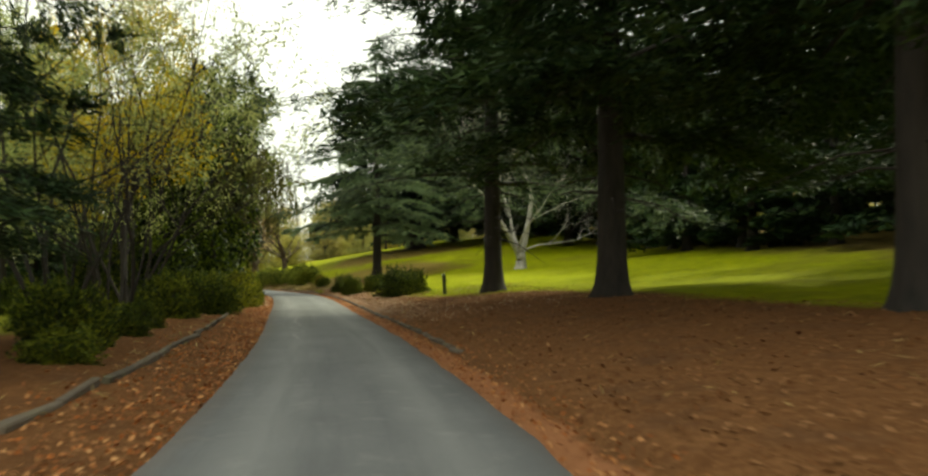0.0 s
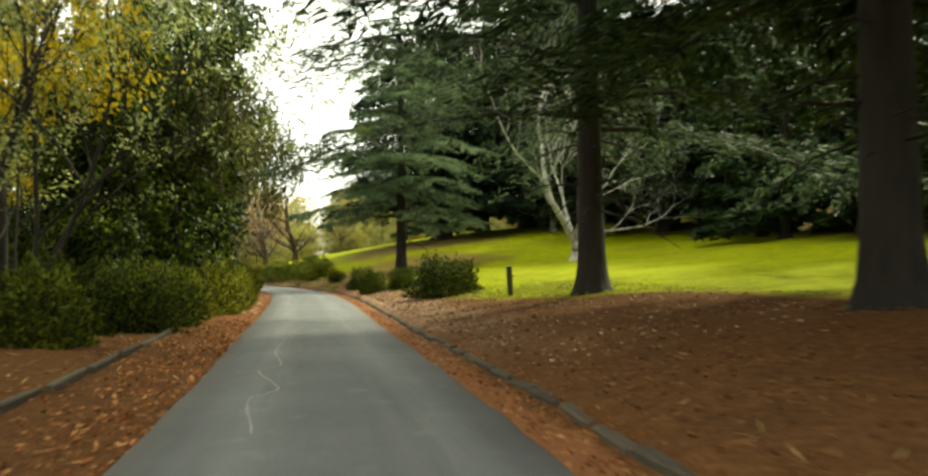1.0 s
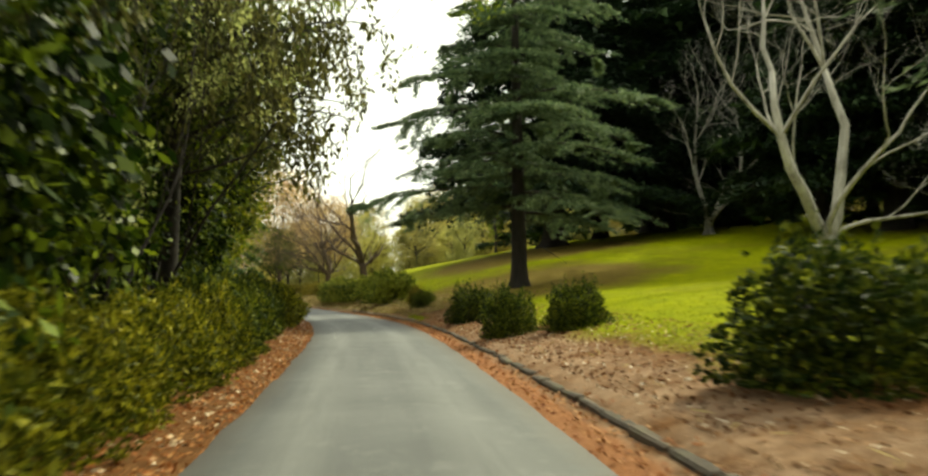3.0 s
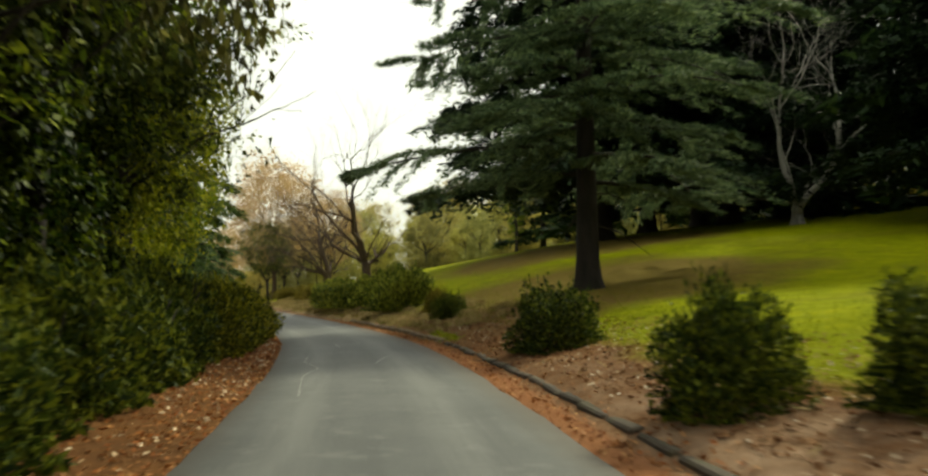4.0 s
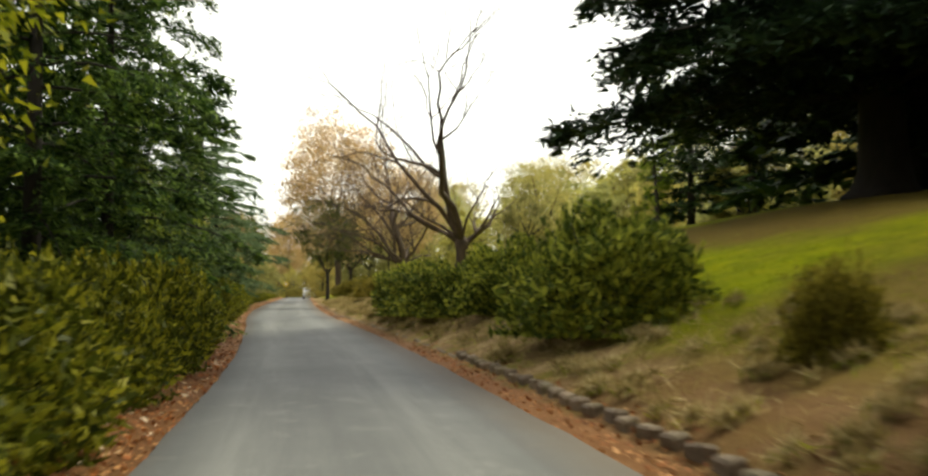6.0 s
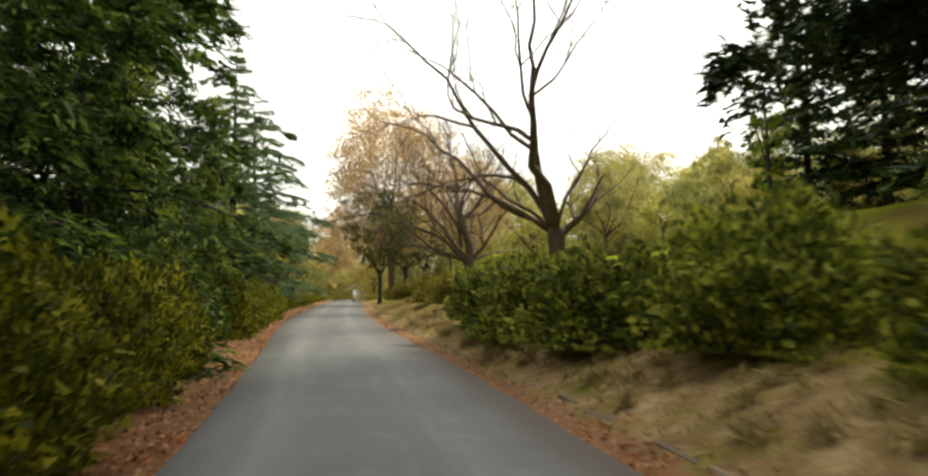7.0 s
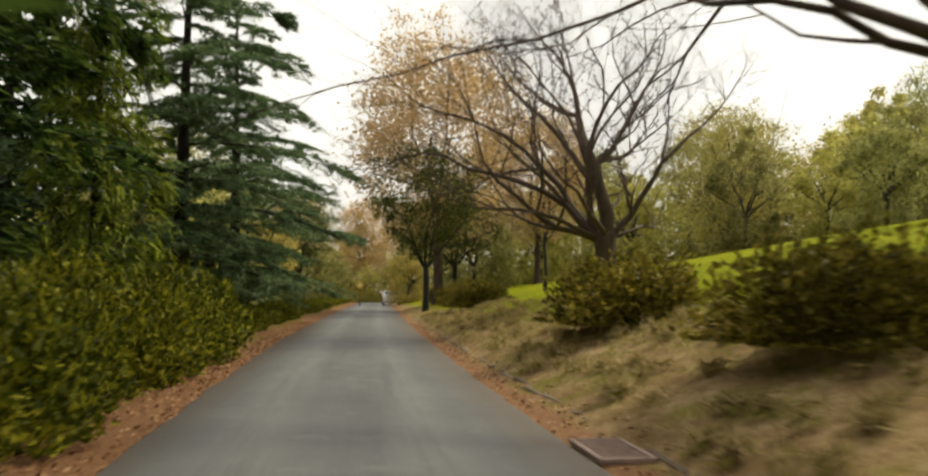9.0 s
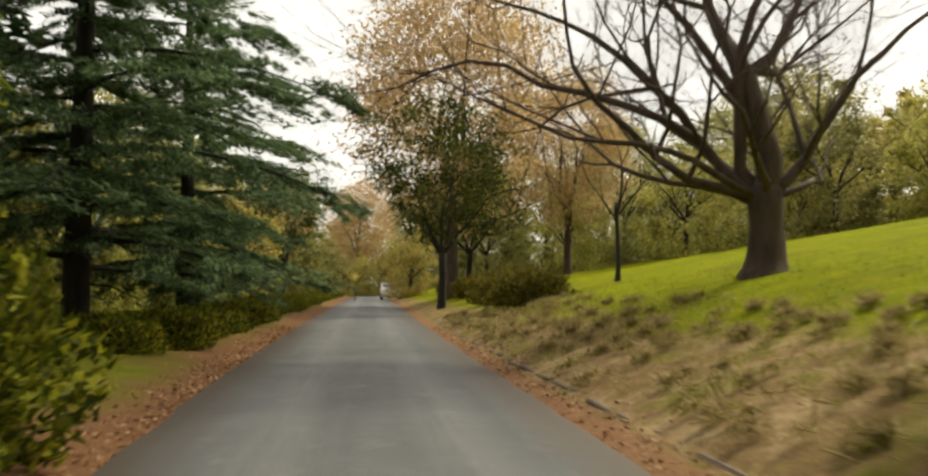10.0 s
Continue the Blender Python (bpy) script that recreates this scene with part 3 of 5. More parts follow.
def leafy_tree(name, label, seed, tall, spread, trunk_r, leaf, bark, count, size, group="", low=0.25, trunk_h=None):
    """A broadleaved tree: forking trunk and a crown of many small clumps with gaps."""
    rng = np.random.default_rng(seed)
    th = trunk_h or tall * 0.3
    root = thing(name, label, "tree", group)
    verts, faces = [], []
    zs = np.linspace(-0.3, th, 6)
    tube([(0.05 * math.sin(z), 0.05 * math.cos(z * 1.3), z) for z in zs],
         [trunk_r * (0.9 + 0.5 * math.exp(-max(z, 0) / 0.3)) for z in zs], 10, verts, faces)
    lv, lf, tips = verts, faces, []
    for k in range(5):
        a = 2 * math.pi * (k + rng.uniform(-0.3, 0.3)) / 5
        t = rng.uniform(0.2, 0.8)
        branching(rng, (0, 0, th * 0.95), (math.cos(a) * math.sin(t), math.sin(a) * math.sin(t), math.cos(t)), tall * 0.36, trunk_r * 0.5, 1, 3, lv, lf, tips, 0.25, 2, 0.2)
    part("trunk", mesh_of("trunk", lv, lf, bark, True), root)
    clumps = max(30, int(count / 60))
    d = unit(rng.normal(size=(clumps, 3)))
    r = rng.uniform(0.35, 1.0, clumps) ** 0.6
    cc = d * r[:, None]
    cz = tall * (low + (1 - low) * 0.5)
    shape = 1.0 + 0.25 * np.sin(d[:, 0] * 3.1 + seed) * np.cos(d[:, 1] * 2.7 + d[:, 2] * 2)
    half = tall * (1 - low) * 0.5
    if low == 0.0:
        cz, half = tall * 0.38, tall * 0.60
    cc = cc * shape[:, None] * np.array([spread, spread, half]) + np.array([0, 0, cz])
    cc[:, 2] = np.abs(cc[:, 2]) + 0.1
    n = count
    pick = rng.integers(0, clumps, n)
    csize = spread * rng.uniform(0.08, 0.24, clumps)
    c = cc[pick] + rng.normal(size=(n, 3)) * (csize[pick] * 0.62)[:, None] * np.array([1, 1, 0.75])
    c[:, 2] = np.maximum(c[:, 2], 0.05)
    way = unit(c - np.array([0, 0, cz * 0.8])) + np.array([0, 0, -0.4])
    q = leaf_quads(c, way, np.tile([0, 0, 1.0], (n, 1)), size, size * 0.55, rng, 0.8, 3)
    part("crown", quads_mesh("crown", q, leaf), root)
    return root


def sprig_tree(name, label, seed, tall, stems, spread, leaf, bark, per_tip, size, group=""):
    """A tree of several thin stems whose twigs carry loose sprays of leaves, with sky between them."""
    rng = np.random.default_rng(seed)
    root = thing(name, label, "tree", group)
    tips = []
    for k in range(stems):
        v, f = [], []
        a = 6.28 * (k + rng.uniform(-0.3, 0.3)) / stems
        lean = rng.uniform(0.08, 1.0) * spread
        d = np.array([math.cos(a) * lean, math.sin(a) * lean, 1.0])
        branching(rng, (0.18 * math.cos(a), 0.18 * math.sin(a), -0.1), d / np.linalg.norm(d), tall * rng.uniform(0.55, 0.8), 0.055 * rng.uniform(0.7, 1.3), 1, 3, v, f, tips, 0.22, 4, 0.15)
        part("stem", mesh_of("stem", v, f, bark, True), root)
    tip = np.repeat(np.array([p for p, d in tips]), per_tip, 0)
    way = np.repeat(np.array([d for p, d in tips]), per_tip, 0)
    n = len(tip)
    c = tip - way * (rng.uniform(-0.15, 1.3, n) * tall * 0.10)[:, None] + rng.normal(size=(n, 3)) * tall * 0.015
    c[:, 2] = np.maximum(c[:, 2] - 0.25 * rng.uniform(0, 1, n) ** 2, 0.1)
    q = leaf_quads(c, way + np.array([0, 0, -0.5]), np.tile([0, 0, 1.0], (n, 1)), size, size * 0.4, rng, 0.6)
    part("crown", quads_mesh("crown", q, leaf), root)
    return root


def shrub(name, label, seed, wide, deep, tall, leaf, count, size, group="", category="bush", shoots=0, corners=4):
    """A dense rounded bush: stems and a thick uneven coat of leaves."""
    rng = np.random.default_rng(seed)
    root = thing(name, label, category, group)
    v, f = [], []
    for k in range(9):
        a = rng.uniform(0, 6.28)
        e = np.array([math.cos(a) * wide * 0.35 * rng.uniform(0.3, 1), math.sin(a) * deep * 0.35 * rng.uniform(0.3, 1), tall * rng.uniform(0.6, 0.9)])
        b = np.array([e[0] * 0.25, e[1] * 0.25, -0.1])
        tube([b, b * 0.5 + e * 0.5 + np.array([0, 0, 0.1]), e], [0.035, 0.022, 0.008], 5, v, f)
    part("stem", mesh_of("stem", v, f, M_BARK, True), root)
    n = count
    d = unit(rng.normal(size=(n, 3)))
    d[:, 2] = np.abs(d[:, 2]) * 1.05 - 0.12
    lump = np.array([0.95 + 0.40 * noise.noise(Vector(x) * 2.0 + Vector((seed, 0, 0))) + 0.22 * noise.noise(Vector(x) * 5.5 + Vector((0, seed, 0))) for x in d])
    r = lump * (1 - 0.55 * rng.uniform(0, 1, n) ** 2.2)
    c = d * r[:, None] * np.array([wide / 2, deep / 2, tall * 0.98])
    c[:, 2] = tall * np.sign(c[:, 2]) * (np.abs(c[:, 2]) / tall) ** 0.95
    c[:, 2] = np.maximum(c[:, 2] + tall * 0.05, 0.03)
    foot = 0.90 + 0.10 * np.clip(c[:, 2] / (0.35 * tall), 0, 1) - 0.16 * np.clip(c[:, 2] / tall, 0, 1) ** 2
    c[:, :2] *= foot[:, None]
    q = leaf_quads(c, d + np.array([0, 0, 0.5]), d, size, size * 0.5, rng, 0.75, corners)
    if shoots:
        # upright young shoots above the outline
        e = unit(rng.normal(size=(shoots, 3)))
        e[:, 2] = np.abs(e[:, 2]) * 0.8 + 0.35
        e = unit(e)
        base = e * np.array([wide / 2, deep / 2, tall]) * 0.93
        k = np.repeat(np.arange(shoots), 9)
        up = rng.uniform(0.08, 0.32, shoots)[k] * rng.uniform(0, 1, len(k))
        c2 = base[k] + e[k] * (up * 0.5)[:, None] + np.stack([0 * up, 0 * up, up], 1) + rng.normal(size=(len(k), 3)) * 0.015
        q = np.concatenate([q, leaf_quads(c2, e[k] * 0.4 + np.array([0, 0, 0.9]), e[k], size, size * 0.42, rng, 0.5, corners)])
    part("foliage", quads_mesh("foliage", q, leaf), root)
    return root


def put(ob, x, y, turn=0.0, scale=1.0, sink=0.05, tall=None):
    z = ground_at(x, y).z - sink
    ob.matrix_basis = pose(x, y, z, 0, 0, turn)
    ob.scale = (scale, scale, (tall or 1.0) * scale)
    return ob


def again(ob, x, y, turn=0.0, scale=1.0, sink=0.05, tall=None):
    c = copy_thing(ob, Matrix())
    return put(c, x, y, turn, scale, sink, tall)


# ------------------------------------------------------------------ ground and lane
def build_ground():
    ss = sorted(set([-600, -400, -250, -150] + list(np.arange(-100, 230, 1.5)) + [240, 260, 300, 360, 450, 600, 800, 1100]))
    uu = [-700, -450, -300, -200, -120, -80, -55, -40, -30, -24, -19, -15, -12, -10, -8.5, -7, -6, -5, -4.3, -3.7, -3.2, -2.8, -2.4, -2.0,
          -1.8, -1.6, -1.4, -1.2, 0, 1.5, 1.65, 1.8, 1.95, 2.1, 2.25, 2.4, 2.6, 2.9, 3.3, 3.8, 4.4, 5, 5.7, 6.5, 7.3, 8.2, 9.2, 10.3, 11.5, 13, 14.5, 16, 18, 20, 22.5, 25, 28, 31,
          35, 40, 46, 54, 64, 78, 95, 120, 160, 220, 320, 450, 700]
    verts = [spot(s, u) for s in ss for u in uu]
    n = len(uu)
    faces = [(i * n + k, i * n + k + 1, (i + 1) * n + k + 1, (i + 1) * n + k) for i in range(len(ss) - 1) for k in range(n - 1)]
    me = mesh_of("ground", verts, [f[::-1] for f in faces], M_GROUND, True)
    uvl = me.uv_layers.new(name="UVMap")
    su = np.array([(s, u) for s in ss for u in uu], np.float32)
    idx = np.empty(len(me.loops), np.int32)
    me.loops.foreach_get("vertex_index", idx)
    uvl.data.foreach_set("uv", su[idx].ravel())
    ob = new("ground", me)
    tagged(ob, "sloping park ground of mown grass, soil and fallen needles", "ground", kind="structure")
    return ob


def build_road():
    ss = np.arange(-60, 215, 0.75)
    us = np.array([-1.0, -0.95, -0.6, -0.2, 0.2, 0.6, 0.95, 1.0])
    verts, su = [], []
    for s in ss:
        q, d = centre(s)
        e0, e1 = edges(s)
        lo = e0 + 0.06 * noise.noise(Vector((s * 0.8, 0, 0))) + 0.03 * noise.noise(Vector((s * 3, 7, 0)))
        hi = e1 + 0.06 * noise.noise(Vector((s * 0.8, 9, 0))) + 0.03 * noise.noise(Vector((s * 3, 3, 0)))
        for k in us:
            u = lo + (hi - lo) * (k + 1) / 2
            z = 0.035 * (1 - k * k) + (0.0 if abs(k) < 1 else -0.06) + 0.012
            verts.append((q[0] + d[1] * u, q[1] - d[0] * u, z))
            su.append((s, u))
    n = len(us)
    faces = [(i * n + k + 1, i * n + k, (i + 1) * n + k, (i + 1) * n + k + 1)[::-1] for i in range(len(ss) - 1) for k in range(n - 1)]
    me = mesh_of("road", verts, [f[::-1] for f in faces], M_ROAD, True)
    uvl = me.uv_layers.new(name="UVMap")
    idx = np.empty(len(me.loops), np.int32)
    me.loops.foreach_get("vertex_index", idx)
    uvl.data.foreach_set("uv", np.array(su, np.float32)[idx].ravel())
    ob = new("road", me)
    tagged(ob, "narrow grey asphalt lane with worn wheel tracks", "road", kind="structure")


build_ground()
build_road()

# ------------------------------------------------------------------ things
def along(ob, s, u, turn=0.0, scale=1.0, tall=None, first=False, sink=0.05):
    """Puts a thing, or a copy of it, s metres along the lane and u metres to its right."""
    p = spot(s, u)
    return (put if first else again)(ob, p.x, p.y, turn, scale, sink, tall)


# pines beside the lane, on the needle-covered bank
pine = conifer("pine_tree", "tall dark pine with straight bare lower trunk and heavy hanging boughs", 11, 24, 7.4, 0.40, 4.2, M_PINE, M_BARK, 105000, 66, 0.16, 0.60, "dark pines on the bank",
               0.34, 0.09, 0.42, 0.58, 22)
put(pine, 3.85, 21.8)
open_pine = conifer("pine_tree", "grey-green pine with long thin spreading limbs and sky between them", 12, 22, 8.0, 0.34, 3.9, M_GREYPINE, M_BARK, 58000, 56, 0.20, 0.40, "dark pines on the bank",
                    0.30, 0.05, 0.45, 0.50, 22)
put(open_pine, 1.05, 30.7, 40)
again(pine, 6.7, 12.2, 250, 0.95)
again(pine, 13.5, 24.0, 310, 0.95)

# cedars
cedar = conifer("cedar_tree", "dark blue-green cedar with layered flat branches", 5, 19, 6.4, 0.36, 3.1, M_CEDAR, M_BARK, 140000, 56, 0.20, 0.16, "cedars", 0.24, 0.05, 0.68, 0.58, 4)
put(cedar, -6.85, 65.9, 20)
spreading = conifer("cedar_tree", "broad spreading cedar, coloured almost black for its backlit shade, boughs near the grass", 23, 20, 11.0, 0.85, 3.3, M_SHADED_CEDAR, M_BARK, 130000, 100, 0.15, 0.75, "cedars", 0.46, 0.19, 0.42, 0.56, 4)
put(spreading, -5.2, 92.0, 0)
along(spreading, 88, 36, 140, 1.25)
# added tree, put there to throw shade on the lawn
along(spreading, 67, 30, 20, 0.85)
deodar = conifer("cedar_tree", "green deodar cedar with drooping boughs", 31, 17, 5.2, 0.26, 1.3, M_DEODAR, M_BARK, 36000, 54, 0.30, 0.34, "cedars", 0.30, 0.095, 0.50, 0.52, 5)
put(deodar, -28.3, 79.8, 10)
again(deodar, -31.5, 87.5, 140, 1.0)
along(deodar, 106, -8.3, 60, 1.05)
along(deodar, 97, -10.5, 200, 1.1)
again(cedar, -41.2, 111.4, 75, 0.85, 1.5)
along(cedar, 128.5, -5.2, 300, 0.82, sink=1.5)
weeping = conifer("cedar_tree", "slim golden-green weeping cedar", 37, 12, 1.9, 0.14, 0.9, M_GOLD, M_BARK, 15000, 46, 0.75, 0.7, "cedars", 0.34, 0.07, 0.35, 0.55, 2)
along(weeping, 111.8, -5.5, 0, 0.85, first=True)
along(weeping, 98.5, -6.0, 140, 0.8)
along(deodar, 76, -9.5, 250, 0.95)

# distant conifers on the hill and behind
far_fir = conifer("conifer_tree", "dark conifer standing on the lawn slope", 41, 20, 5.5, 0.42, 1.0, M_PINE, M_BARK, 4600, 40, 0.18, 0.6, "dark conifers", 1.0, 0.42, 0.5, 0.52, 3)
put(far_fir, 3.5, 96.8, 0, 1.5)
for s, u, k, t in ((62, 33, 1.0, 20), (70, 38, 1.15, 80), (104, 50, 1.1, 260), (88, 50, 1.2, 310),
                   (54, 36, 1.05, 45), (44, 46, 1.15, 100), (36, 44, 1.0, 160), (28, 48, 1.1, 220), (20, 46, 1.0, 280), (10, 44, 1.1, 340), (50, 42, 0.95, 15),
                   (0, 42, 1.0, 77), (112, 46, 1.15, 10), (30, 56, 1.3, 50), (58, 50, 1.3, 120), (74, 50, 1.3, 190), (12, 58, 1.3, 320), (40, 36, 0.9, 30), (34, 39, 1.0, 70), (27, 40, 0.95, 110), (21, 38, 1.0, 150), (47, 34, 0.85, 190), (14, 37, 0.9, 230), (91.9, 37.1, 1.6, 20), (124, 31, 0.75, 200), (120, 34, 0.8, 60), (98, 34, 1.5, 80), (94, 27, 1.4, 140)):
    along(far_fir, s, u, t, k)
# the first, 70 m along, is an added tree that shades the lawn
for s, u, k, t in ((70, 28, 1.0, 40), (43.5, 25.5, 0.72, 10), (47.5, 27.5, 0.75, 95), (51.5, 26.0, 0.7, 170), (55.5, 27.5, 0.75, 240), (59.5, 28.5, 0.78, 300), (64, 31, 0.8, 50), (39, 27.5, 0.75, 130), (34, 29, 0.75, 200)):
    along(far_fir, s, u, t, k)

# leafless trees
pale = bare_tree("bare_tree", "leafless pale-barked tree with twin rising stems on the lawn", 8, 1.0, 0.36,
                 [(195, 82, 6.6, 0.62, 0.85), (15, 72, 6.6, 0.64, 0.85), (105, 66, 5.0, 0.36, 1.0), (10, 36, 4.2, 0.24, 1.05, 0.1), (285, 62, 4.6, 0.34, 1.0)],
                 M_BARK_PALE, 5, "bare trees on the lawn", 0.36, 0.22, 3)
put(pale, 4.0, 59.5)
again(pale, 5.0, 86.5, 120, 0.85)
oak = bare_tree("oak_tree", "leafless brown oak with long crooked limbs behind the shrubs", 3, 1.55, 0.33,
                [(202, 64, 5.8, 0.62, 1.45, 0.20), (172, 82, 6.0, 0.62, 1.55, 0.15), (16, 40, 3.3, 0.44, 1.35, 0.30, 3), (22, 46, 1.9, 0.46, 1.25, 0.20, 2),
                 (200, 48, 5.8, 0.44, 1.45, -0.45), (192, 32, 5.8, 0.34, 1.40, -0.22), (214, 28, 4.4, 0.28, 1.50, -0.10), (150, 44, 3.4, 0.26, 1.5, 0.0), (290, 42, 3.0, 0.26, 1.5, 0.0)],
                M_BARK_BROWN, 5, "oaks", 0.38, 0.14, 3)
put(oak, -21.4, 99.6)
oak_two = bare_tree("oak_tree", "leafless brown oak with many low spreading limbs on the lawn", 14, 1.55, 0.34,
                    [(113, 88, 4.6, 0.74, 1.4, 0.2), (203, 60, 4.4, 0.42, 1.4, 0.12), (200, 44, 4.8, 0.38, 1.4, -0.08), (208, 36, 4.8, 0.34, 1.35, -0.15), (194, 28, 4.6, 0.30, 1.3, -0.12), (222, 24, 4.0, 0.26, 1.4, -0.05), (184, 18, 3.6, 0.22, 1.3, 0.0),
                     (18, 80, 4.4, 0.40, 1.35, 0.2), (26, 58, 3.6, 0.36, 1.35, 0.2), (14, 36, 3.2, 0.22, 1.4, -0.20), (290, 34, 3.2, 0.26, 1.4, 0.0), (80, 38, 3.2, 0.26, 1.4, 0.0)],
                    M_BARK_BROWN, 5, "oaks", 0.36, 0.12, 4)
put(oak_two, -28.35, 114.0)
sapling = bare_tree("sapling", "thin dark young tree on the lawn", 19, 2.2, 0.07, [(90, 80, 2.0, 0.7), (200, 50, 1.4, 0.5), (20, 50, 1.4, 0.5), (300, 45, 1.3, 0.5)], M_BARK, 3)
put(sapling, -31.9, 123.0)

# broadleaved trees
russet = leafy_tree("beech_tree", "tall beech in pale russet autumn leaf", 52, 16, 5.4, 0.30, M_ORANGE, M_BARK_BROWN, 30000, 0.22, "autumn trees", 0.22)
put(russet, -42.2, 140.0, 0, 1.1)
along(russet, 205, -1.5, 100, 0.9)
along(russet, 190, -9, 30, 0.75)
along(russet, 152, 12, 170, 0.8)
dark_leaf = leafy_tree("broadleaf_tree", "dark green rounded tree at the lane's edge", 53, 9, 3.2, 0.17, M_DARKLEAF, M_BARK, 12000, 0.17, "green trees", 0.28, 2.4)
put(dark_leaf, -40.1, 131.6)
along(dark_leaf, 152, 6, 60, 1.0)
along(dark_leaf, 51, -5.8, 10, 1.1)
along(dark_leaf, 54.5, -4.7, 170, 1.15, 1.15)
along(dark_leaf, 60.5, -5.4, 290, 1.1)
along(dark_leaf, 57.0, -6.4, 90, 1.15)
along(dark_leaf, 47, -8, 290, 1.15)
along(dark_leaf, 165, -6, 120, 1.1)
along(dark_leaf, 178, 7, 200, 1.0)
olive = leafy_tree("broadleaf_tree", "olive-green tree in the wood beyond the lawn", 54, 12, 4.6, 0.25, M_OLIVE, M_BARK, 24000, 0.22, "green trees", 0.0)
along(olive, 150, 26, 0, 0.95, first=True)
for s, u, k, t in ((160, 18, 0.9, 40), (142, 34, 0.72, 80), (150, 44, 0.8, 120), (134, 44, 1.0, 160), (126, 52, 1.1, 200), (170, 30, 1.1, 240), (118, 58, 1.1, 280), (168, 14, 0.8, 320),
                   (140, 60, 1.3, 15), (160, 50, 1.3, 55), (180, 22, 1.2, 95), (185, 40, 1.4, 135), (200, 12, 1.2, 175), (110, 64, 1.2, 215), (178, -14, 1.1, 255), (160, -14, 1.0, 295),
                   (145, -13, 1.0, 335), (200, -22, 1.3, 25), (215, 6, 1.3, 65), (220, -12, 1.4, 105)):
    along(olive, s, u, t, k)
poplar = leafy_tree("poplar_tree", "slim yellow-green poplar beside dark conifers", 55, 15, 1.7, 0.2, M_GREEN, M_BARK, 7000, 0.2, "green trees", 0.06)
put(poplar, -11.8, 125.7, 0, 0.9)

# yellow and willowy trees of the garden on the left
yellow = leafy_tree("maple_tree", "garden tree in bright yellow autumn leaf", 61, 11, 3.8, 0.16, M_YELLOW, M_BARK, 11000, 0.17, "autumn trees", 0.35)
put(yellow, -10.8, 26.5, 0, 0.72, tall=1.25)
along(yellow, 49, -11.5, 90, 0.95)
willow = leafy_tree("willow_tree", "thin-stemmed willowy tree with narrow grey-green leaves", 62, 9.5, 3.4, 0.12, M_WILLOW, M_BARK, 13000, 0.13, "garden trees", 0.18)
along(willow, 29.0, -9.6, 0, 0.95, first=True)
along(willow, 22, -10.0, 120, 1.0)
sprig = sprig_tree("garden_tree", "slender many-stemmed garden tree with light grey-green leaves", 66, 8.5, 6, 0.42, M_WILLOW, M_BARK, 62, 0.12, "garden trees")
along(sprig, 19.0, -5.6, 0, 0.95, first=True)
for s, u, k, t in ((23.6, -5.2, 0.9, 100), (27.6, -5.4, 0.95, 200), (30.0, -7.4, 0.9, 300), (44.5, -4.6, 0.8, 60), (15.0, -7.2, 0.9, 250)):
    along(sprig, s, u, t, k)
lime = leafy_tree("lime_tree", "lush yellow-green leafy tree by the lane", 63, 10, 3.6, 0.18, M_LIME, M_BARK, 15000, 0.17, "garden trees", 0.14)
along(lime, 72.5, -5.9, 0, 1.0, first=True)
along(lime, 59, -7.8, 100, 0.95)
leafy_sprig = sprig_tree("garden_tree", "tall leafy tree with drooping green sprays over the lane", 67, 10.5, 6, 0.34, M_GREEN, M_BARK, 90, 0.17, "garden trees")
along(leafy_sprig, 67.0, -6.6, 130, 0.9, first=True)
along(lime, 63.5, -5.7, 210, 0.95)
along(leafy_sprig, 49.5, -5.0, 220, 0.85)


